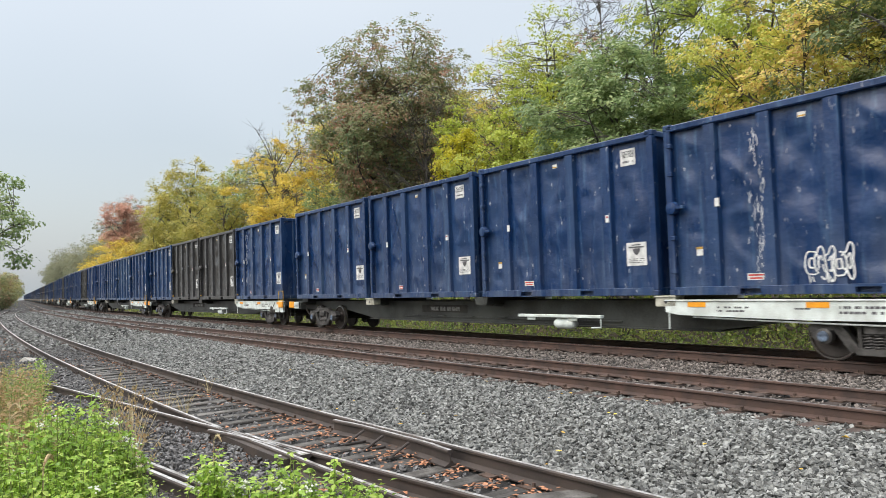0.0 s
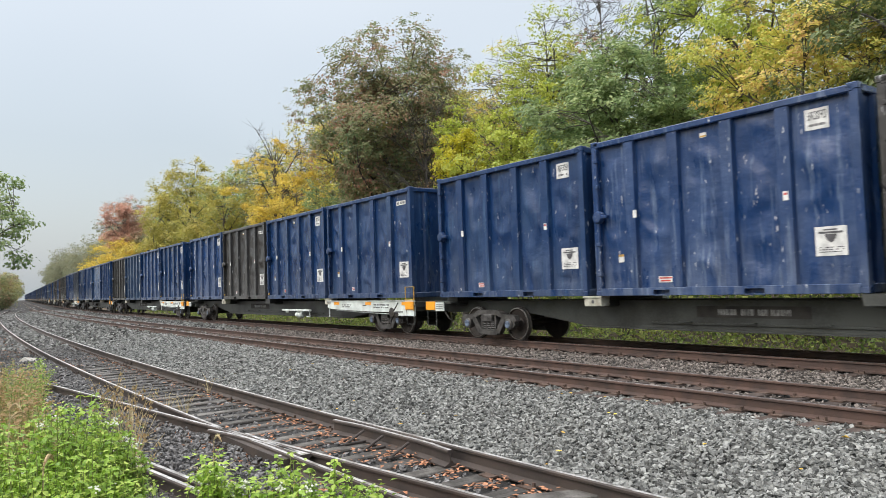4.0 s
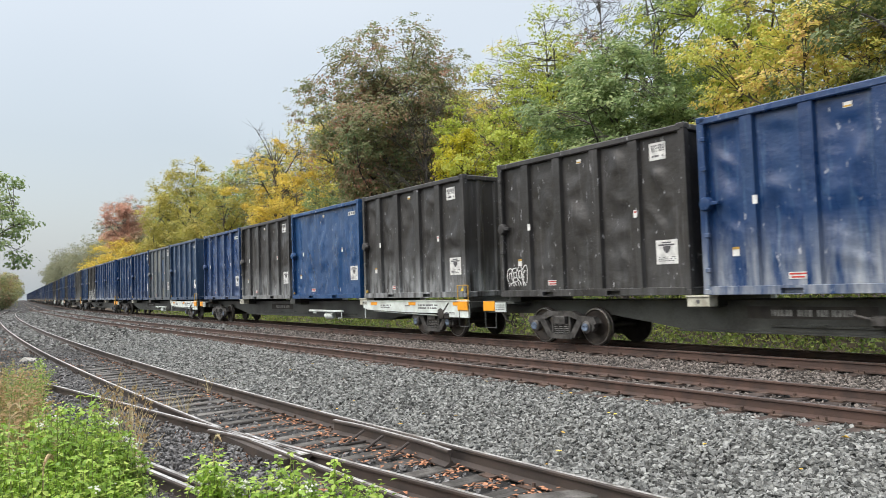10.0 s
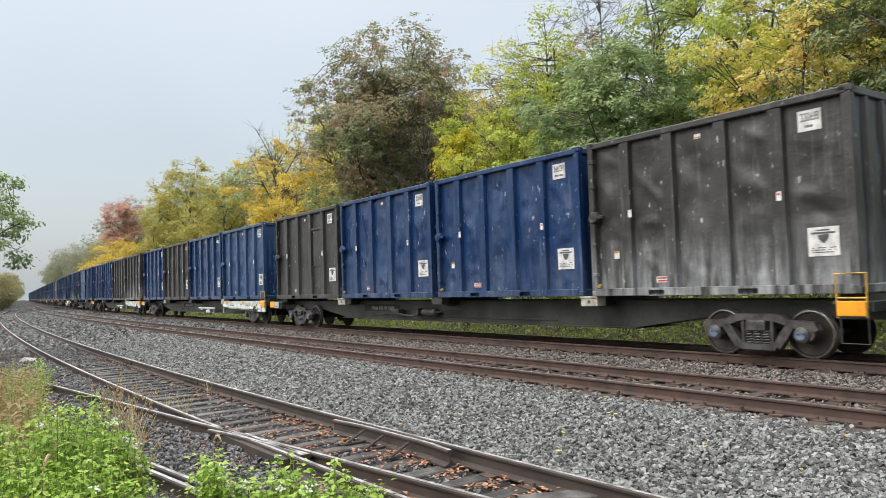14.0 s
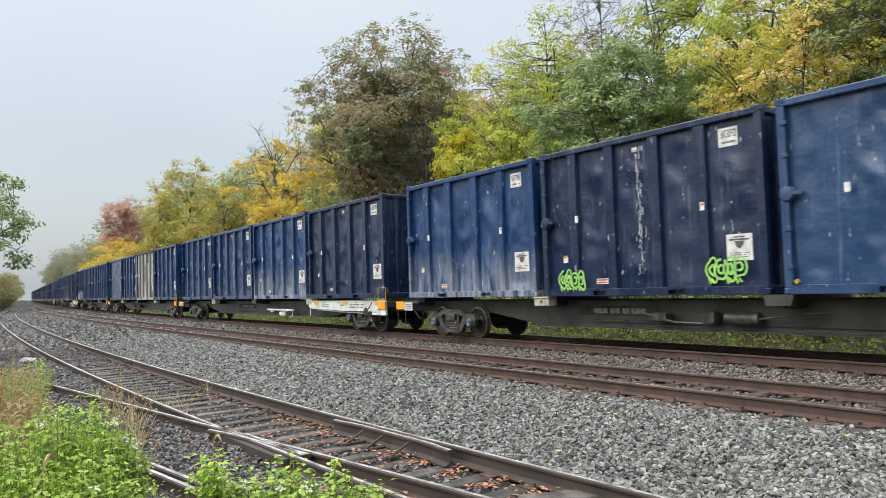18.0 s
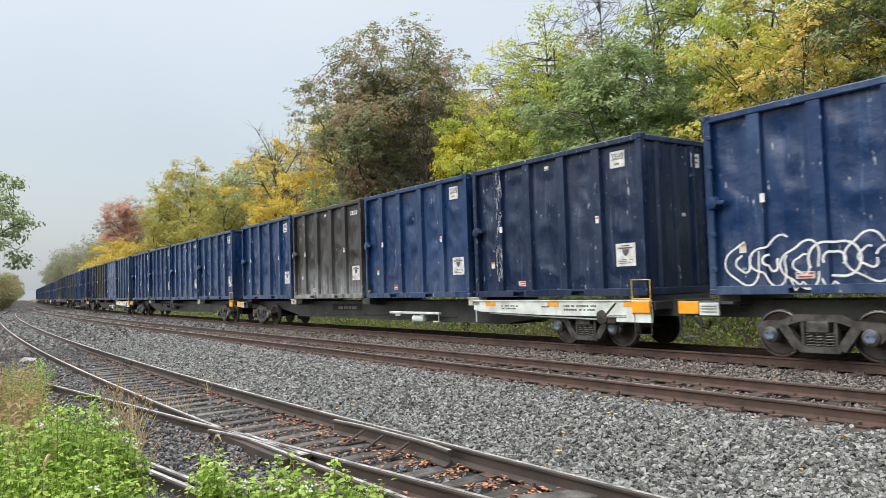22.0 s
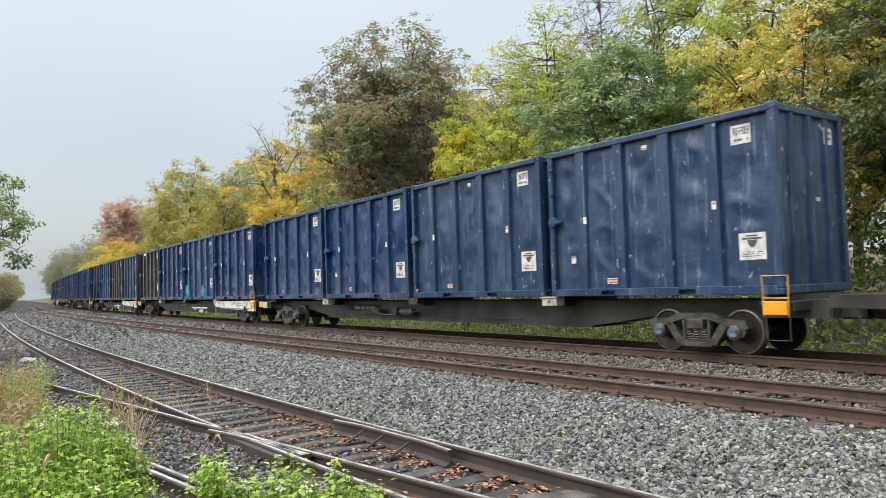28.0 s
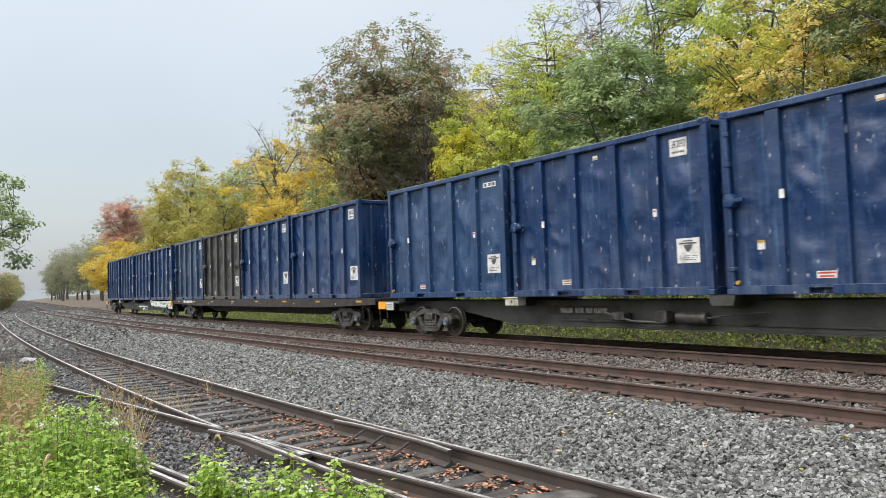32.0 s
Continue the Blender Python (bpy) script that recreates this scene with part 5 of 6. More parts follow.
def along_siding(g):
    y = 4.5 + 22 * g.random() ** 1.5
    k = g.random()
    while noise.noise((y * 0.9, k * 3, 2.0)) < g.uniform(-0.15, 0.4):
        y = 4.5 + 22 * g.random() ** 1.9
    if k < 0.45:
        x = spur(y) + 0.72 - abs(g.gauss(0.12, 0.12))
    elif k < 0.75:
        x = siding(y) + g.choice((-1, 1)) * (0.66 - min(0.66, abs(g.gauss(0, 0.22))))
    else:
        x = siding(y) - 0.8 - abs(g.gauss(0, 0.35))
    return x, y


def on_bank(g):
    y = 13 + 34 * g.random() ** 1.3
    while noise.noise((y * 0.5, 1.0, 6.0)) < g.uniform(-0.5, 0.3):
        y = 13 + 34 * g.random() ** 1.3
    return siding(y) - 1.1 - abs(g.gauss(0, 0.6)), y


def between_ties(g):
    ys = [y for y in TIE_YS[track_siding.name] if 4.6 < y < 10.5]
    k = g.randrange(len(ys) - 1)
    y = (ys[k] + ys[k + 1]) / 2 + g.gauss(0, 0.07)
    return siding(y) + g.choice((0.52, 0.35, -0.1, -0.45)) + g.gauss(0, 0.12), y


leaf_litter("fallen_leaves", 620, 12, between_ties, M_FALLEN, "drifts of orange-brown leaves between the sleepers")
leaf_litter("fallen_leaves", 900, 9, on_bank, M_FALLEN, "orange-brown fallen leaves on the bank beside the siding")
leaf_litter("fallen_leaves", 2600, 4, along_siding, M_FALLEN, "curled brown and orange fallen leaves along the siding")
leaf_litter("fallen_leaves", 45, 6, lambda g: (g.uniform(5, 9), 3 + 14 * g.random()), M_FALLEN_YELLOW, "a few yellow fallen leaves on the ballast")

block = tagged(part("concrete_block", Mesh().prism([(-0.25, 0), (0.25, 0), (0.2, 0.15), (0.07, 0.24), (-0.22, 0.14)], -0.22, 0.22), material("pale_concrete", (0.5, 0.49, 0.46), 0.9, 0, (0.35, 0.34, 0.32), 4, 0.4), at=(2.75, 25.0, -0.42)), "broken pale concrete block beside the siding", "concrete block")
block.rotation_euler = (0.1, 0.15, 0.7)
tagged(part("timber_stub", Mesh().box(-0.2, 0.25, -0.14, 0.14, 0, 0.24, 0.02), M_TIE, at=(2.6, 21.9, -0.5)), "short black timber stub beside the spur", "timber")
white_stone = Mesh().lathe([(-0.10, 0.01), (-0.09, 0.045), (-0.02, 0.07), (0.05, 0.06), (0.10, 0.02)], 9, "z")
tagged(part("white_cup", white_stone, M_LABEL, at=(3.2, 7.6, -0.30)), "crumpled white cup lying among fallen leaves", "litter")


# ---- foliage ----
def leaf_material(name, stops, gloss=0.5, through=0.44):
    """Leaves whose colour changes from leaf to leaf along stops."""
    m = bpy.data.materials.new(name)
    m.use_nodes = True
    n, l = m.node_tree.nodes, m.node_tree.links
    b = n["Principled BSDF"]
    b.inputs["Roughness"].default_value = gloss
    geo, cr = n.new("ShaderNodeNewGeometry"), n.new("ShaderNodeValToRGB")
    e = cr.color_ramp.elements
    e[0].position, e[0].color = 0.0, (*stops[0], 1)
    e[1].position, e[1].color = 1.0, (*stops[-1], 1)
    for k, c in enumerate(stops[1:-1]):
        e.new((k + 1) / (len(stops) - 1)).color = (*c, 1)
    tc, big, add = n.new("ShaderNodeTexCoord"), n.new("ShaderNodeTexNoise"), n.new("ShaderNodeMath")
    big.inputs["Scale"].default_value, big.inputs["Detail"].default_value = 0.45, 3
    l.new(tc.outputs["Object"], big.inputs["Vector"])
    mr = n.new("ShaderNodeMapRange")
    mr.inputs[1].default_value, mr.inputs[2].default_value = 0.3, 0.7
    mr.inputs[3].default_value, mr.inputs[4].default_value = -0.3, 0.3
    l.new(big.outputs[0], mr.inputs[0])
    mul = n.new("ShaderNodeMath")
    mul.operation = "MULTIPLY_ADD"
    mul.inputs[1].default_value, mul.inputs[2].default_value = 0.7, 0.15
    l.new(geo.outputs["Random Per Island"], mul.inputs[0])
    l.new(mul.outputs[0], add.inputs[0])
    l.new(mr.outputs[0], add.inputs[1])
    l.new(add.outputs[0], cr.inputs[0])
    l.new(cr.outputs[0], b.inputs["Base Color"])
    tr, mx = n.new("ShaderNodeBsdfTranslucent"), n.new("ShaderNodeMixShader")
    l.new(cr.outputs[0], tr.inputs["Color"])
    mx.inputs[0].default_value = through
    l.new(b.outputs[0], mx.inputs[1])
    l.new(tr.outputs[0], mx.inputs[2])
    l.new(mx.outputs[0], n["Material Output"].inputs["Surface"])
    return m


M_BARK = material("grey_brown_bark", (0.10, 0.09, 0.08), 0.95, 0, (0.055, 0.05, 0.046), 3, 0.8, 20, 0.03)
LEAVES = {
    "oak": leaf_material("oak_leaves", [(0.13, 0.195, 0.085), (0.20, 0.25, 0.11), (0.26, 0.27, 0.13), (0.33, 0.25, 0.15), (0.47, 0.23, 0.16)]),
    "yellowgreen": leaf_material("yellow_green_leaves", [(0.28, 0.37, 0.06), (0.43, 0.50, 0.08), (0.56, 0.56, 0.10)]),
    "bright": leaf_material("bright_yellow_leaves", [(0.42, 0.42, 0.04), (0.66, 0.58, 0.04)]),
    "green": leaf_material("deep_green_leaves", [(0.12, 0.20, 0.085), (0.23, 0.32, 0.13), (0.38, 0.45, 0.19)]),
    "gold": leaf_material("golden_leaves", [(0.42, 0.47, 0.10), (0.58, 0.58, 0.13), (0.66, 0.53, 0.13), (0.58, 0.38, 0.14)]),
    "yellow": leaf_material("yellow_leaves", [(0.45, 0.42, 0.08), (0.64, 0.50, 0.08), (0.75, 0.54, 0.09)]),
    "olive": leaf_material("olive_leaves", [(0.27, 0.28, 0.07), (0.40, 0.38, 0.085), (0.54, 0.44, 0.11)]),
    # Red paled in the stops themselves, as haze over distance.
    "red": leaf_material("haze_paled_red_leaves", [(0.50, 0.26, 0.20), (0.56, 0.33, 0.25), (0.42, 0.32, 0.19)]),
    # Greyed stops put the distant haze into the leaf colour.
    "fargreen": leaf_material("haze_greyed_leaves", [(0.17, 0.20, 0.12), (0.22, 0.24, 0.15), (0.29, 0.26, 0.15)]),
    "dark": leaf_material("dark_green_leaves", [(0.07, 0.12, 0.045), (0.14, 0.19, 0.07), (0.26, 0.25, 0.09)]),
    "weed": leaf_material("fresh_weed_leaves", [(0.13, 0.26, 0.03), (0.27, 0.43, 0.05), (0.56, 0.64, 0.16)], 0.38, 0.35),
    "dry": leaf_material("dry_weed_leaves", [(0.30, 0.24, 0.11), (0.42, 0.28, 0.14), (0.24, 0.27, 0.10)]),
    "under": leaf_material("undergrowth_leaves", [(0.12, 0.20, 0.06), (0.24, 0.32, 0.085), (0.40, 0.42, 0.12)]),
}


def leaf_quads(name, points, sizes, mat, seed, droop=0.5, face=None):
    """Many small folded leaves at points, as one mesh. face: the way that each leaf's upper side turns, roughly."""
    g = np.random.default_rng(seed)
    n = len(points)
    d = g.normal(0, 1, (n, 3))
    d[:, 2] -= droop
    if face is not None:
        nn = face + g.normal(0, 0.42, (n, 3))
        nn /= np.linalg.norm(nn, axis=1)[:, None] + 1e-9
        d -= nn * (d * nn).sum(1)[:, None]
    d /= np.linalg.norm(d, axis=1)[:, None]
    if face is None:
        s = np.cross(d, g.normal(0, 1, (n, 3)) + (0, 0, 0.6))
        s /= np.linalg.norm(s, axis=1)[:, None] + 1e-9
        nn = np.cross(s, d)
    else:
        s = np.cross(d, nn)
    z = sizes[:, None]
    a, b = points - d * z * 0.5, points + d * z * 0.5
    mid = points + nn * z * 0.10 - d * z * 0.05
    vs = np.stack([a, mid + s * z * 0.33, b, mid - s * z * 0.33], 1).reshape(-1, 3)
    base = np.arange(n)[:, None] * 4
    fs = np.concatenate([base + np.array([[0, 1, 2]]), base + np.array([[0, 2, 3]])], 1).reshape(-1, 3)
    me = bpy.data.meshes.new(name)
    me.vertices.add(len(vs))
    me.vertices.foreach_set("co", vs.ravel())
    me.loops.add(fs.size)
    me.loops.foreach_set("vertex_index", fs.ravel())
    me.polygons.add(len(fs))
    me.polygons.foreach_set("loop_start", np.arange(0, fs.size, 3))
    me.polygons.foreach_set("use_smooth", np.zeros(len(fs), dtype=bool))
    me.update(calc_edges=True)
    me.materials.append(mat)
    return me


def tree(x, y, height, spread, leaves, label, seed, low=0.25, count=11000, leaf=0.17, limbs=15, trunk_r=None, bare=0.0, clump=0.55, base_z=None, name="tree", lean=0.0, clumps=0):
    """A tree of the wood: trunk, forking limbs, and a crown of leaf clumps with gaps. low: the crown's foot as a share of the height."""
    r, g = random.Random(seed), np.random.default_rng(seed)
    z0 = (ground_height(x, y) if base_z is None else base_z) - 0.1
    ob = thing(name, label, "tree", "trees along the line", at=(x, y, z0))
    tr = trunk_r or height * 0.016
    trunk, limb = Mesh(), Mesh()
    pts, px, py = [], 0.0, 0.0
    for i in range(9):
        t = i / 8
        pts.append((px, py, height * 0.8 * t))
        px += r.uniform(-0.02, 0.02) * height * 0.4 + lean * height / 8
        py += r.uniform(-0.02, 0.02) * height * 0.4
    trunk.tube(pts, [tr * (1.2 - 1.1 * (i / 8)) for i in range(9)], 9)
    part("trunk", trunk, M_BARK, ob, smooth=True)
    # Clump centres fill a lumpy dome; limbs reach for some of them, twigs for the rest.
    mid_z, tall = height * (1 + low) / 2, height * (1 - low) / 2
    heads = clumps or int(50 + limbs * 3.2)
    centres = []
    for k in range(heads):
        d = Vector((r.gauss(0, 1), r.gauss(0, 1), r.gauss(0, 1))).normalized()
        q = r.random() ** 0.42 * (1 + 0.34 * noise.noise((d.x * 1.6 + seed, d.y * 1.6, d.z * 1.6)))
        if d.z < -0.3:
            q *= 0.85
        centres.append(Vector((d.x * spread * q + px * 0.6, d.y * spread * q + py * 0.6, mid_z + d.z * tall * q * 0.95)))
    joints = [Vector(p) for p in pts[2:]]
    for k, c in enumerate(centres[:limbs]):
        foot = max(height * low * 0.55, min(height * 0.74, c.z - 0.55 * math.hypot(c.x, c.y) - 0.06 * height))
        i = min(int(foot / (height * 0.8) * 8), 7)
        a = Vector(pts[i]).lerp(Vector(pts[i + 1]), foot / (height * 0.8) * 8 - i)
        bow = Vector((r.uniform(-0.08, 0.08), r.uniform(-0.08, 0.08), 0.08)) * (c - a).length
        m1, m2 = a.lerp(c, 0.35) + bow, a.lerp(c, 0.7) + bow * 0.7
        r0 = tr * 0.5 * (1.15 - foot / height)
        limb.tube([a, m1, m2, c], [r0, r0 * 0.7, r0 * 0.42, r0 * 0.14], 6)
        joints += [m1, m2, m1.lerp(m2, 0.5), m2.lerp(c, 0.5)]
    tips = []
    for c in centres:
        j = min(joints, key=lambda p: (p - c).length_squared)
        bow = Vector((r.uniform(-0.1, 0.1), r.uniform(-0.1, 0.1), 0.1)) * (c - j).length
        limb.tube([j, j.lerp(c, 0.5) + bow, c], [tr * 0.11, tr * 0.07, 0.008], 4)
        twigs = 8 if bare else 3
        for _ in range(twigs):
            e = c + Vector((r.gauss(0, 1), r.gauss(0, 1), r.gauss(0.35, 0.8))) * clump * (1.3 if bare else 0.9)
            limb.tube([j.lerp(c, r.uniform(0.3, 1)), e], [0.012, 0.005], 3, False)
        if r.random() >= bare * (0.4 + 0.9 * c.z / height):
            tips.append(c)
    part("branchwork", limb, M_BARK, ob)
    if count and tips:
        c = np.array([tuple(p) for p in tips])
        w = g.uniform(0.5, 1.0, len(c))
        idx = g.choice(len(c), count, p=w / w.sum())
        # Leaves sit in small sprays, the sprays over the outside of each clump, their faces turned out and up.
        sprays = 14
        spray = g.normal(0, 1, (len(c), sprays, 3))
        spray *= (np.clip(np.linalg.norm(spray, axis=2), 0.7, 1.8) / np.linalg.norm(spray, axis=2))[:, :, None]
        off = spray[idx, g.integers(0, sprays, count)]
        out = c[idx] - np.array((0, 0, mid_z))
        out /= np.linalg.norm(out, axis=1)[:, None] + 0.5
        p = c[idx] + off * np.array((clump, clump, clump * 0.66)) + g.normal(0, 1, (count, 3)) * np.array((1, 1, 0.55)) * max(leaf * 0.85, clump * 0.26)
        part("crown", leaf_quads("crown", p, g.uniform(0.6, 1.25, count) * leaf, LEAVES[leaves], seed, 0.35, off * 0.35 + out * 0.5 + np.array((0, 0, 0.75))), None, ob)
    return ob


OAK = "tall oak with brownish-green and russet leaves behind the train"
tree(25.1, 39.8, 19.3, 5.9, "oak", OAK, 21, low=0.18, count=72000, leaf=0.19, limbs=36, trunk_r=0.34, clump=0.62, clumps=330)
tree(24.0, 35.3, 14.0, 2.7, "oak", "bare grey tree with dark twigs beside the oak", 22, low=0.25, count=1500, leaf=0.12, limbs=36, trunk_r=0.2, bare=0.9, clump=0.5, clumps=105)
tree(23.3, 44.0, 9.8, 2.7, "green", "dark green young tree below the oak", 45, low=0.15, count=14000, leaf=0.16, limbs=18, clump=0.4)
tree(23.5, 27.0, 12.6, 3.7, "yellowgreen", "yellow-green tree with feathery leaves behind the train", 23, low=0.2, count=30000, leaf=0.14, limbs=26, clump=0.36)
tree(27.5, 28.0, 15.4, 3.8, "gold", "thin yellowing tree with bare upper twigs", 24, low=0.3, count=8000, leaf=0.15, limbs=18, bare=0.5, clump=0.4)
tree(20.5, 26.9, 9.9, 1.25, "bright", "small bright yellow tree at the wood's edge", 25, low=0.64, count=5500, leaf=0.12, limbs=12, clump=0.22, clumps=45)
tree(22.0, 19.0, 12.2, 3.7, "green", "dense deep-green oak behind the train", 26, low=0.15, count=44000, leaf=0.17, limbs=34, clump=0.36, clumps=170)
tree(22.8, 12.0, 11.6, 4.2, "gold", "yellow and orange leaved tree behind the train", 27, low=0.15, count=38000, leaf=0.13, limbs=30, clump=0.34, clumps=170)
tree(26.5, 16.0, 17.5, 4.2, "yellowgreen", "tall yellow-green tree with dark branches", 28, low=0.35, count=20000, leaf=0.15, limbs=20, clump=0.4)
tree(21.5, 8.2, 12.5, 3.4, "dark", "dark green tree at the wood's edge", 29, low=0.1, count=34000, leaf=0.15, limbs=28, clump=0.38)
tree(25.5, 9.5, 15.5, 4.2, "olive", "tall olive and russet tree in the wood", 30, low=0.3, count=20000, leaf=0.15, limbs=20, clump=0.4)
tree(26.5, 27.3, 16.5, 3.4, "yellowgreen", "tall pale yellow-green tree above the wood's edge", 41, low=0.25, count=16000, leaf=0.15, limbs=20, clump=0.42)
tree(27.0, 24.4, 19.5, 2.1, "olive", "tall bare tree with thin grey twigs", 42, low=0.55, count=1500, leaf=0.14, limbs=16, bare=0.95, clump=0.7, clumps=44, trunk_r=0.085)
tree(26.8, 20.2, 16.4, 3.8, "green", "tall green tree above the wood's edge", 43, low=0.25, count=16000, leaf=0.16, limbs=20, clump=0.45)
tree(30.0, 41.0, 17.0, 4.2, "olive", "olive tree behind the oak", 44, low=0.15, count=12000, leaf=0.2, limbs=18, clump=0.55)
tree(26.5, 62.0, 17.4, 4.8, "yellow", "golden yellow tree with bare upper twigs", 31, low=0.15, count=17000, leaf=0.18, limbs=26, bare=0.6, clump=0.42)
tree(24.6, 54.0, 12.0, 3.8, "yellow", "rounded bright golden tree by the line", 32, low=0.12, count=16000, leaf=0.18, limbs=22, clump=0.42)
tree(27.0, 79.0, 16.2, 4.6, "olive", "yellow-green tree by the line", 33, low=0.1, count=20000, leaf=0.23, limbs=24, clump=0.5)
tree(28.5, 96.0, 19.2, 4.8, "olive", "yellow-green tree by the line", 34, low=0.1, count=20000, leaf=0.25, limbs=24, clump=0.5)
tree(30.5, 112.0, 18.0, 5.0, "olive", "olive tree by the line", 35, low=0.1, count=17000, leaf=0.28, limbs=22, clump=0.55)
tree(32.5, 150.0, 22.5, 4.6, "red", "red autumn tree above the wood, paled in colour for haze", 36, low=0.35, count=12000, leaf=0.34, limbs=22, clump=0.65, bare=0.2)
tree(33.0, 165.0, 14.0, 5.5, "yellow", "yellow tree low along the line", 37, low=0.1, count=12000, leaf=0.38, limbs=18, clump=0.7)
tree(30.5, 138.0, 12.5, 4.5, "yellow", "yellow tree low along the line", 38, low=0.1, count=12000, leaf=0.34, limbs=18, clump=0.7)
tree(0.75, 27.5, 7.2, 2.75, "green", "dark green oak beside the siding", 39, low=0.36, count=11000, leaf=0.13, limbs=16, clump=0.2, clumps=80)

# The wood behind: heights follow the ragged skyline.
SKYLINE = [(4, 470), (7.5, 432), (10, 425), (11.7, 380), (14, 330), (17, 300), (20, 262), (23, 240), (26, 190), (30, 90), (36, 90), (41, 80), (46, 60), (52, 20), (60, -40), (75, -60)]


def wood_height(x, y):
    """How high a tree at (x, y) may stand."""
    az = math.degrees(math.atan2(x, y))
    top = SKYLINE[-1][1]
    for (a0, t0), (a1, t1) in zip(SKYLINE, SKYLINE[1:]):
        if a0 <= az <= a1:
            top = t0 + (t1 - t0) * (az - a0) / (a1 - a0)
    d = math.radians(az - HEADING)
    depth = math.hypot(x, y) * math.cos(d)
    level = 506 - 1302 * math.tan(d) * 0.0316
    return (level - top) / 1302 * depth + EYE_Z - ground_height(x, y)


rw = random.Random(77)
KINDS = [("olive", "olive tree in the wood"), ("yellowgreen", "yellow-green tree in the wood"), ("gold", "golden brown tree in the wood"), ("green", "green tree in the wood"), ("oak", "russet oak in the wood")]
for row, (off, step) in enumerate(((29.5, 6.5), (36.5, 8.5))):
    y = 2.0
    while y < 150:
        u = off + rw.uniform(-1.5, 1.5)
        x = u + bend(y)
        h = min(wood_height(x, y) * rw.uniform(0.86, 1.02), 23)
        if h > 5:
            kind, words = rw.choice(KINDS)
            tree(x, y, h, rw.uniform(3.6, 4.8), kind, words, 200 + row * 60 + int(y), low=0.15, count=7000 if y < 70 else 5000, leaf=0.21 + y * 0.0014, limbs=16, clump=0.55 + y * 0.002)
        y += step * rw.uniform(0.8, 1.2) * (1 + y / 150)
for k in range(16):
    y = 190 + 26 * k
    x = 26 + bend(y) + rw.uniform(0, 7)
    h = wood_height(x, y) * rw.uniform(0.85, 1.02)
    tree(x, y, min(max(h, 8), 26), 6.5, "fargreen", "green tree far down the line, haze greyed into its leaf colour", 400 + k, low=0.08, count=4500, leaf=0.75, limbs=14, clump=1.5)
for k in range(11):
    y = 138 + 21 * k
    x = near_main(y) - 4.7 - rw.uniform(0, 1.4)
    tree(x, y, rw.uniform(6.0, 8.0) + 0.03 * (y - 138), 1.9 + 0.006 * y, ("oak", "olive", "fargreen", "olive", "gold")[k % 5], "autumn bush on the bank beside the line", 500 + k, low=0.05, count=4500, leaf=0.3 + 0.02 * k, limbs=12, name="bush")


# Unseen trees, added only for the container sides to reflect.
for k in range(9):
    tree(-13 + rw.uniform(-2, 2), -14 + 7.5 * k, rw.uniform(5.5, 7.5), 3.0, rw.choice(("olive", "green", "gold")), "unseen tree added behind the siding for reflections on the containers", 560 + k, low=0.05, count=3000, leaf=0.55, limbs=12, clump=0.9)


def thicket(name, count, seed, area, leaves, size, label):
    """Low growth: leaves over the ground in humps."""
    g = random.Random(seed)
    pts = []
    for _ in range(count):
        x, y, h = area(g)
        pts.append((x, y, ground_height(x, y) + h))
    sizes = np.array([size * g.uniform(0.6, 1.3) for _ in pts])
    return tagged(new(name, leaf_quads(name, np.array(pts), sizes, LEAVES[leaves], seed)), label, "undergrowth", "", "stuff")


def verge(g):
    y = 1 + 75 * g.random() ** 1.4
    u = 17.2 + 3.6 * g.random()
    hump = 0.45 + 0.5 * noise.noise((u * 0.8, y * 0.5, 1.0))
    return u + bend(y), y, max(0.05, hump) * g.random() * (0.5 + (u - 17.2) * 0.6) + 0.05


def shrubs(g):
    y = 1 + 130 * g.random()
    u = 20.5 + 4.5 * g.random()
    hump = 2.6 + 2.2 * noise.noise((u * 0.4, y * 0.25, 9.0))
    return u + bend(y), y, max(0.3, hump) * g.random() ** 0.8


thicket("verge_weeds", 26000, 5, verge, "under", 0.11, "green weeds and grass along the far side of the track")
thicket("undergrowth", 40000, 6, shrubs, "under", 0.22, "tangled green shrubs at the foot of the wood")

# ---- weeds in front of the camera ----
M_STEM = material("green_stems", (0.17, 0.26, 0.06), 0.7, 0, (0.16, 0.16, 0.06), 8, 0.1)
M_STRAW = material("dry_straw", (0.48, 0.42, 0.25), 0.8, 0, (0.30, 0.21, 0.10), 9, 0.2)
M_PETAL = material("white_florets", (0.75, 0.76, 0.72), 0.7, 0, (0.6, 0.62, 0.5), 20, 0)


def real_leaf(m, base, d, up, size):
    """A pointed leaf with a fold along its middle."""
    d, up = d.normalized(), up.normalized()
    s = d.cross(up).normalized()
    n = s.cross(d)
    o = len(m.v)
    c = base + d * size * 0.42
    m.v.extend(tuple(v) for v in (base, c + s * size * 0.3 + n * size * 0.08, c, c - s * size * 0.3 + n * size * 0.08, base + d * size - n * size * 0.16))
    for q in ((0, 1, 2), (0, 2, 3), (1, 4, 2), (2, 4, 3)):
        m.f.append(tuple(i + o for i in q))
        m.mi.append(0)


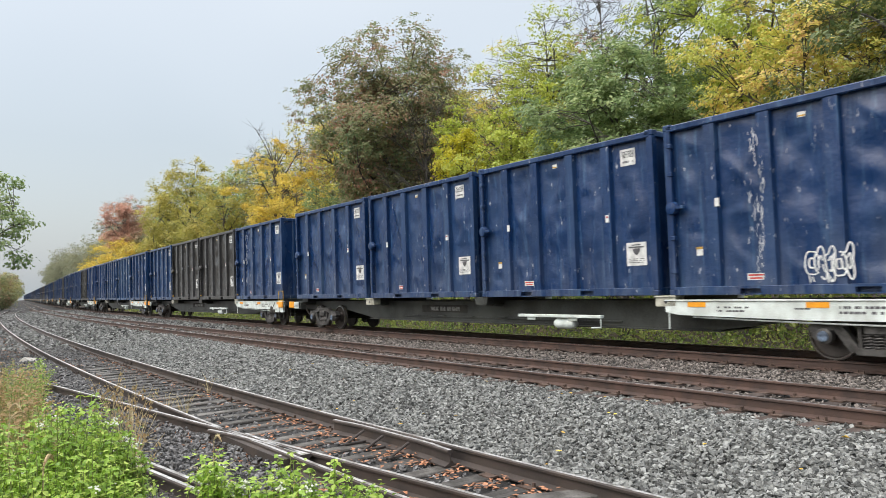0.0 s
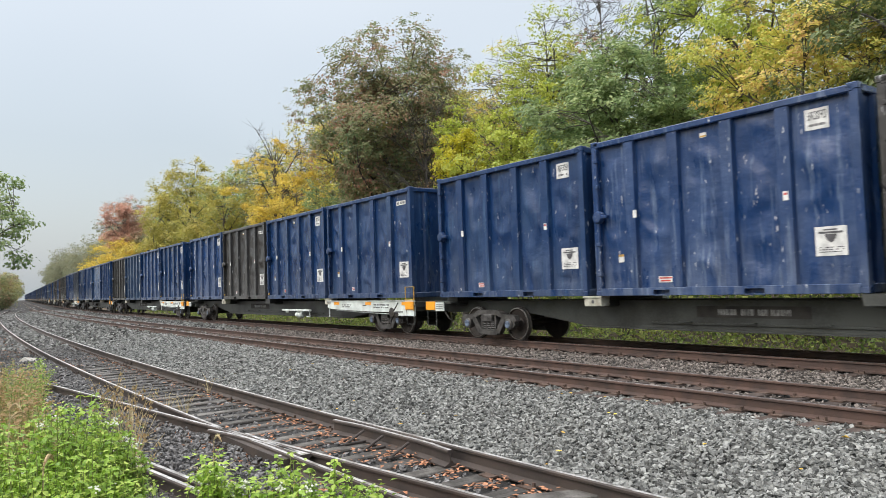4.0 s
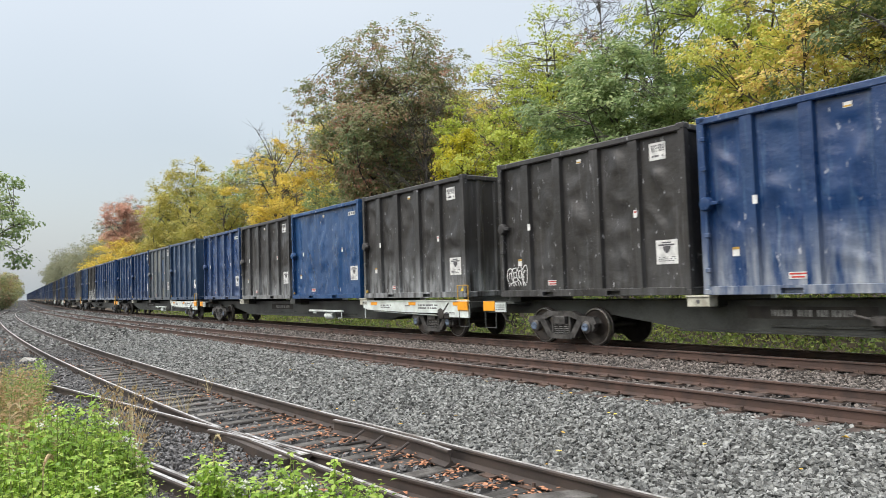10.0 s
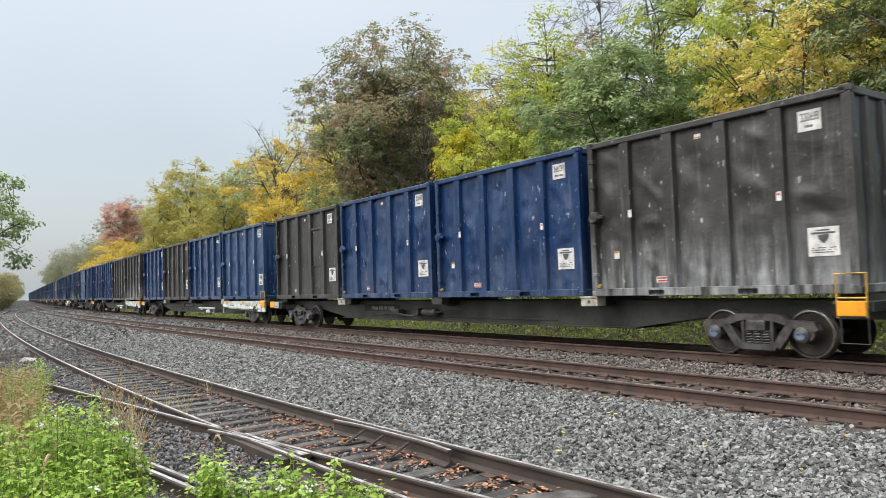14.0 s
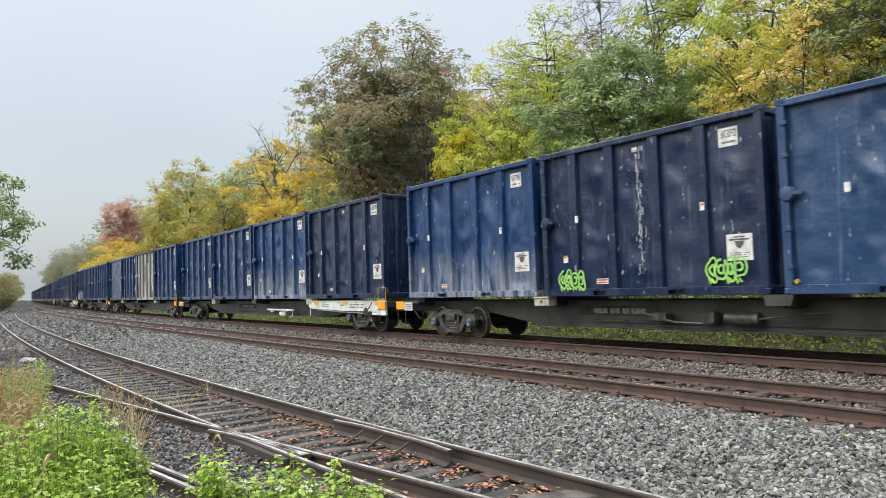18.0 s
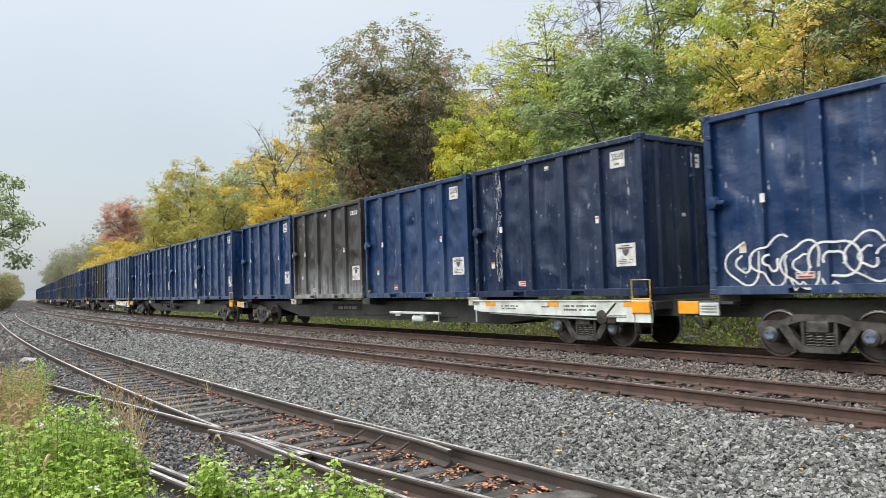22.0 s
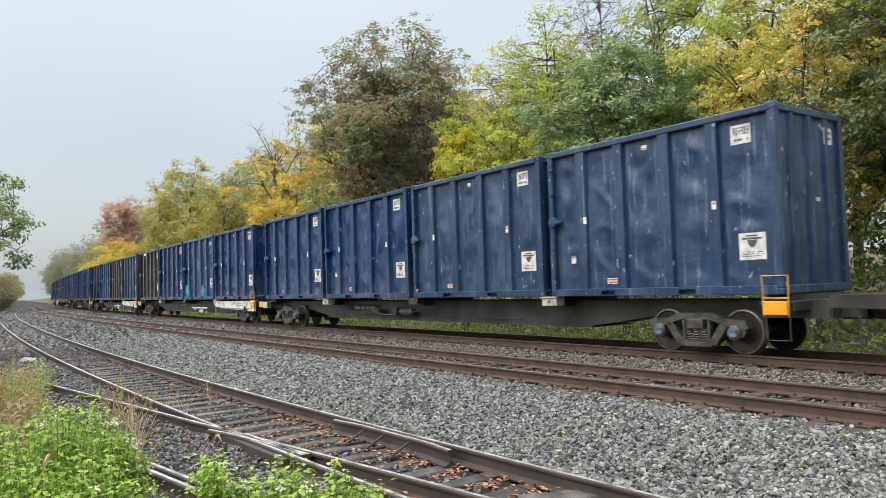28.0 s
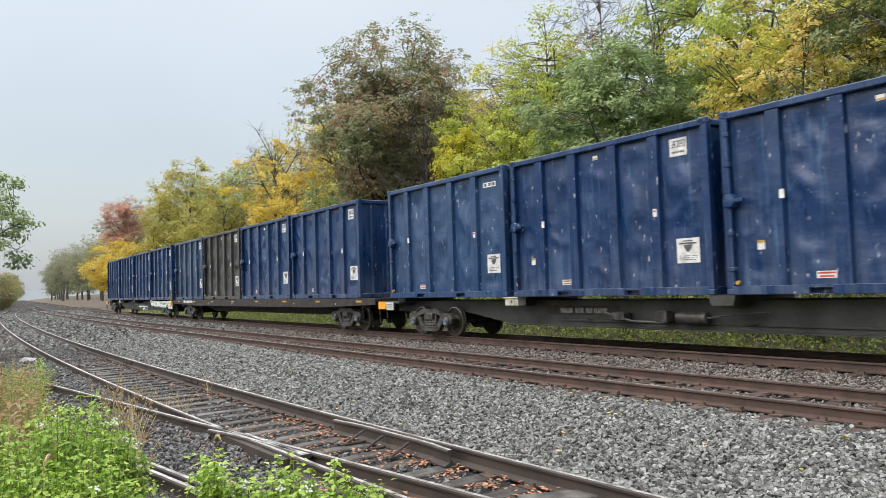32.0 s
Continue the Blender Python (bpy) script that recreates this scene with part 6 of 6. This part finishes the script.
def weed(x, y, top, spread, seed, stems=100, leaf=0.046, flowers=3, material_key="weed", label="leafy green weed with small white flowers beside the track", name="flowering_weed"):
    """A bushy plant: many stems with paired leaves, some with flower heads."""
    r = random.Random(seed)
    z0 = ground_height(x, y) - 0.03
    ob = thing(name, label, "weed", "weeds beside the track", at=(x, y, z0))
    stem, leafm, flower = Mesh(), Mesh(), Mesh()
    h = top - z0
    for k in range(stems):
        a = r.uniform(0, 6.28)
        q = math.sqrt(r.random())
        sh = h * (1 - 0.22 * q * q) * r.uniform(0.92, 1.0)
        end = Vector((math.cos(a) * spread * q, math.sin(a) * spread * q, sh))
        mid = Vector((end.x * 0.35, end.y * 0.35, sh * 0.55))
        pts = [Vector((0.04 * math.cos(a), 0.04 * math.sin(a), 0)), mid, end]
        stem.tube(pts, [0.004, 0.003, 0.0015], 4, False)
        turn = r.uniform(0, 3)
        steps = 18
        for i in range(steps):
            t = 0.30 + 0.70 * i / (steps - 1)
            c = pts[0].lerp(pts[1], t * 2) if t < 0.5 else pts[1].lerp(pts[2], t * 2 - 1)
            turn += 1.57
            for side in (0, 2.1, 4.2):
                if r.random() < 0.9:
                    b = turn + side + r.uniform(-0.3, 0.3)
                    d = Vector((math.cos(b), math.sin(b), r.uniform(-0.9, 0.4)))
                    real_leaf(leafm, c, d, Vector((0.8 * math.cos(a) * q + r.uniform(-0.6, 0.6), 0.8 * math.sin(a) * q + r.uniform(-0.6, 0.6), 0.8)), leaf * r.uniform(0.55, 1.2) * (1.1 - 0.35 * t))
                    if r.random() < 0.7:
                        b2 = b + r.uniform(-0.8, 0.8)
                        c2 = c + d * leaf * 1.0 + Vector((0, 0, r.uniform(-0.02, 0.03)))
                        real_leaf(leafm, c2, Vector((math.cos(b2), math.sin(b2), r.uniform(-0.1, 0.6))), Vector((r.uniform(-0.4, 0.4), r.uniform(-0.4, 0.4), 1)), leaf * r.uniform(0.4, 0.8))
        if k < flowers:
            for _ in range(14):
                p = end + Vector((r.gauss(0, 0.018), r.gauss(0, 0.018), r.uniform(0.0, 0.03)))
                flower.lathe([(-0.004, 0.001), (0.0, 0.006), (0.005, 0.002)], 5, "z", tuple(p))
    tagged(part("stem", stem, M_STEM, ob), kind="stuff")
    tagged(part("foliage", leafm, LEAVES[material_key], ob), kind="stuff")
    if flowers:
        tagged(part("flower_head", flower, M_PETAL, ob, "small white florets"), kind="stuff")
    return ob


for k, (x, y, top, spread) in enumerate(((0.30, 4.3, 0.88, 0.32), (0.55, 4.05, 1.0, 0.30), (0.72, 4.2, 1.01, 0.26), (0.80, 4.5, 0.86, 0.2), (0.42, 3.7, 0.80, 0.30), (0.66, 3.7, 0.80, 0.24),
                                         (0.2, 3.9, 0.80, 0.3), (0.12, 4.7, 0.80, 0.3), (0.5, 3.4, 0.68, 0.26), (0.92, 4.25, 0.74, 0.16))):
    weed(x, y, top + 0.09, spread * 1.08, 600 + k)
for k, (x, y, top, spread) in enumerate(((0.98, 3.05, 0.93, 0.12), (1.12, 3.0, 0.86, 0.14), (1.26, 2.95, 0.90, 0.16), (1.40, 2.85, 0.92, 0.15), (1.52, 2.75, 0.84, 0.13), (1.05, 3.2, 0.84, 0.14), (1.2, 2.7, 0.80, 0.16), (1.4, 2.65, 0.78, 0.14))):
    weed(x, y, top, spread, 640 + k, stems=56, leaf=0.048, flowers=2)
for k in range(9):
    x, y = 0.45 + 0.05 * k + rw.uniform(-0.2, 0.2), 6.6 + 0.75 * k
    x = y * math.tan(radians(4.9 + rw.uniform(-0.6, 1.2)))
    weed(x, y, 0.9 + rw.uniform(-0.25, 0.2) - 0.03 * k, 0.42, 660 + k, stems=30, leaf=0.06, flowers=0, material_key=("dry", "under", "dry")[k % 3], label="tall dry brown weed beside the spur", name="dry_weed")
for k in range(5):
    y = 8.5 + 2.0 * k
    x = y * math.tan(radians(6.2 + rw.uniform(-0.3, 0.5)))
    weed(x, y, 0.35 + rw.uniform(-0.1, 0.15), 0.35, 680 + k, stems=14, leaf=0.07, flowers=2)


def foxtail(x, y, top, seed):
    """A grass stalk with a nodding bristly seed head."""
    r = random.Random(seed)
    z0 = ground_height(x, y)
    ob = thing("foxtail_grass", "pale nodding foxtail grass seed head on a thin stalk", "grass", "foxtail grass beside the track", at=(x, y, z0))
    a, h = r.uniform(0, 6.28), top - z0
    d = Vector((math.cos(a), math.sin(a), 0))
    line = [Vector((0, 0, 0)), d * 0.03 + Vector((0, 0, h * 0.5)), d * 0.08 + Vector((0, 0, h * 0.93))]
    part("stalk", Mesh().tube(line, 0.003, 4), M_STRAW, ob)
    head, spine = Mesh(), []
    for i in range(9):
        t = i / 8
        spine.append(line[2] + d * (0.10 * t) + Vector((0, 0, 0.045 * math.sin(t * 2.6) - 0.02 * t * t)))
    head.tube(spine, [0.003, 0.006, 0.007, 0.008, 0.008, 0.007, 0.006, 0.005, 0.002], 6)
    for i in range(170):
        c = spine[r.randrange(8)]
        q = Vector((r.gauss(0, 1), r.gauss(0, 1), r.gauss(0, 1))).normalized()
        s = q.cross(Vector((0.3, 0.2, 1))).normalized() * 0.0012
        e = c + q * 0.021
        head.add([c + s, c - s, e], [(0, 1, 2)])
    part("seed_head", head, M_STRAW, ob)
    return ob


for k, (x, y, top) in enumerate(((0.40, 3.5, 0.95), (0.72, 3.2, 0.76), (1.78, 2.9, 0.66), (0.36, 4.9, 1.0), (0.45, 5.6, 0.98), (1.66, 5.2, 0.66), (1.3, 5.4, 0.60))):
    foxtail(x, y, top, 700 + k)


def dead_weed(x, y, seed):
    """A withered plant: forked brown stems with a few curled leaves."""
    r = random.Random(seed)
    z0 = max(ground_height(x, y), ballast_height(x, y))
    ob = thing("withered_weed", "withered brown weed with forked stems beside the spur", "weed", "weeds beside the track", at=(x, y, z0))
    stem, leafm = Mesh(), Mesh()
    for _ in range(9):
        a, h = r.uniform(0, 6.28), r.uniform(0.45, 0.85)
        d = Vector((math.cos(a), math.sin(a), 0)) * r.uniform(0.1, 0.35)
        p1, p2 = d * 0.4 + Vector((0, 0, h * 0.5)), d + Vector((0, 0, h))
        stem.tube([(0, 0, 0), p1, p2], [0.006, 0.004, 0.002], 5, False)
        for _ in range(3):
            q = p1.lerp(p2, r.random())
            e = q + Vector((r.uniform(-0.12, 0.12), r.uniform(-0.12, 0.12), r.uniform(-0.02, 0.14)))
            stem.tube([q, e], [0.003, 0.0012], 4, False)
            for _ in range(2):
                real_leaf(leafm, q.lerp(e, r.random()), Vector((r.uniform(-1, 1), r.uniform(-1, 1), -0.8)), Vector((r.uniform(-1, 1), r.uniform(-1, 1), 0.5)), r.uniform(0.03, 0.065))
    part("stem", stem, M_STRAW, ob)
    tagged(part("foliage", leafm, LEAVES["dry"], ob), kind="stuff")


for k, (x, y) in enumerate(((2.35, 10.6), (2.0, 8.9), (2.5, 12.6), (1.75, 7.7), (2.1, 10.0))):
    dead_weed(x, y, 740 + k)


def dry_stalks(x, y, seed):
    r = random.Random(seed)
    z0 = max(ground_height(x, y), ballast_height(x, y)) - 0.01
    ob = thing("dry_grass_tuft", "tuft of dry straw-coloured grass beside the rail", "grass", "dry grass tufts", at=(x, y, z0))
    for _ in range(8):
        a, ln = r.uniform(0, 6.28), r.uniform(0.3, 0.6)
        d = Vector((math.cos(a), math.sin(a), 0)) * ln * r.uniform(0.3, 0.9)
        part("grass_blade", Mesh().tube([(0, 0, 0), d * 0.4 + Vector((0, 0, ln * 0.6)), d + Vector((0, 0, ln * r.uniform(0.5, 0.9)))], [0.004, 0.003, 0.001], 4), M_STRAW, ob)


for k, (x, y) in enumerate(((2.35, 11.3), (2.2, 9.6), (1.9, 8.7), (4.55, 14.2), (1.5, 12.5), (1.6, 10.2), (2.3, 7.2), (1.5, 7.4), (3.3, 12.4), (3.55, 12.2), (3.4, 11.8))):
    dry_stalks(x, y, 720 + k)


# ---- motion of the train ----
def on_track(y, z, length=0.0):
    """The pose of a thing on the far main line at y; a long car spans from y to y + length."""
    slope = (bend(y + length) - bend(y)) / length if length else bend_slope(y)
    return Matrix.Translation((far_main(y), y, z)) @ Matrix.Rotation(-math.atan(slope), 4, "Z")


DRIFT = ((0, -0.38), (6, 0.10), (12.5, 0.20), (19, 0.02), (23, -0.19), (28, -0.14), (30, -0.25), (32, -0.44))


def travelled(t):
    """How far the train has come after t seconds; its speed wavers a little."""
    return SPEED * t - float(np.interp(t, [d[0] for d in DRIFT], [d[1] for d in DRIFT]))


def motions():
    for ob, y0 in CARS:
        z, span = (BOX_BOTTOM, 0.0) if ob.name.startswith("waste") else (0.0, CAR_L)
        walk(ob, [(t, on_track(y0 - travelled(t), z, span)) for t in range(33)])
    turn = radians(84)
    for ob, y0 in WHEELSETS:
        seat = Matrix.Translation(ob.location)
        a, b = (y0 - 36) / SPEED, (y0 + 2) / SPEED
        first, last = max(0, math.ceil(a * FPS)), min(32 * FPS, math.floor(b * FPS))
        rows = [(0.0, seat)] if first > 0 else []
        rows += [(f / FPS, seat @ Matrix.Rotation(turn * (f - first), 4, "X")) for f in range(first, last + 1)]
        if last < 32 * FPS:
            rows.append((32.0, seat @ Matrix.Rotation(turn * max(0, last - first), 4, "X")))
        if len(rows) > 1:
            walk(ob, rows)


motions()
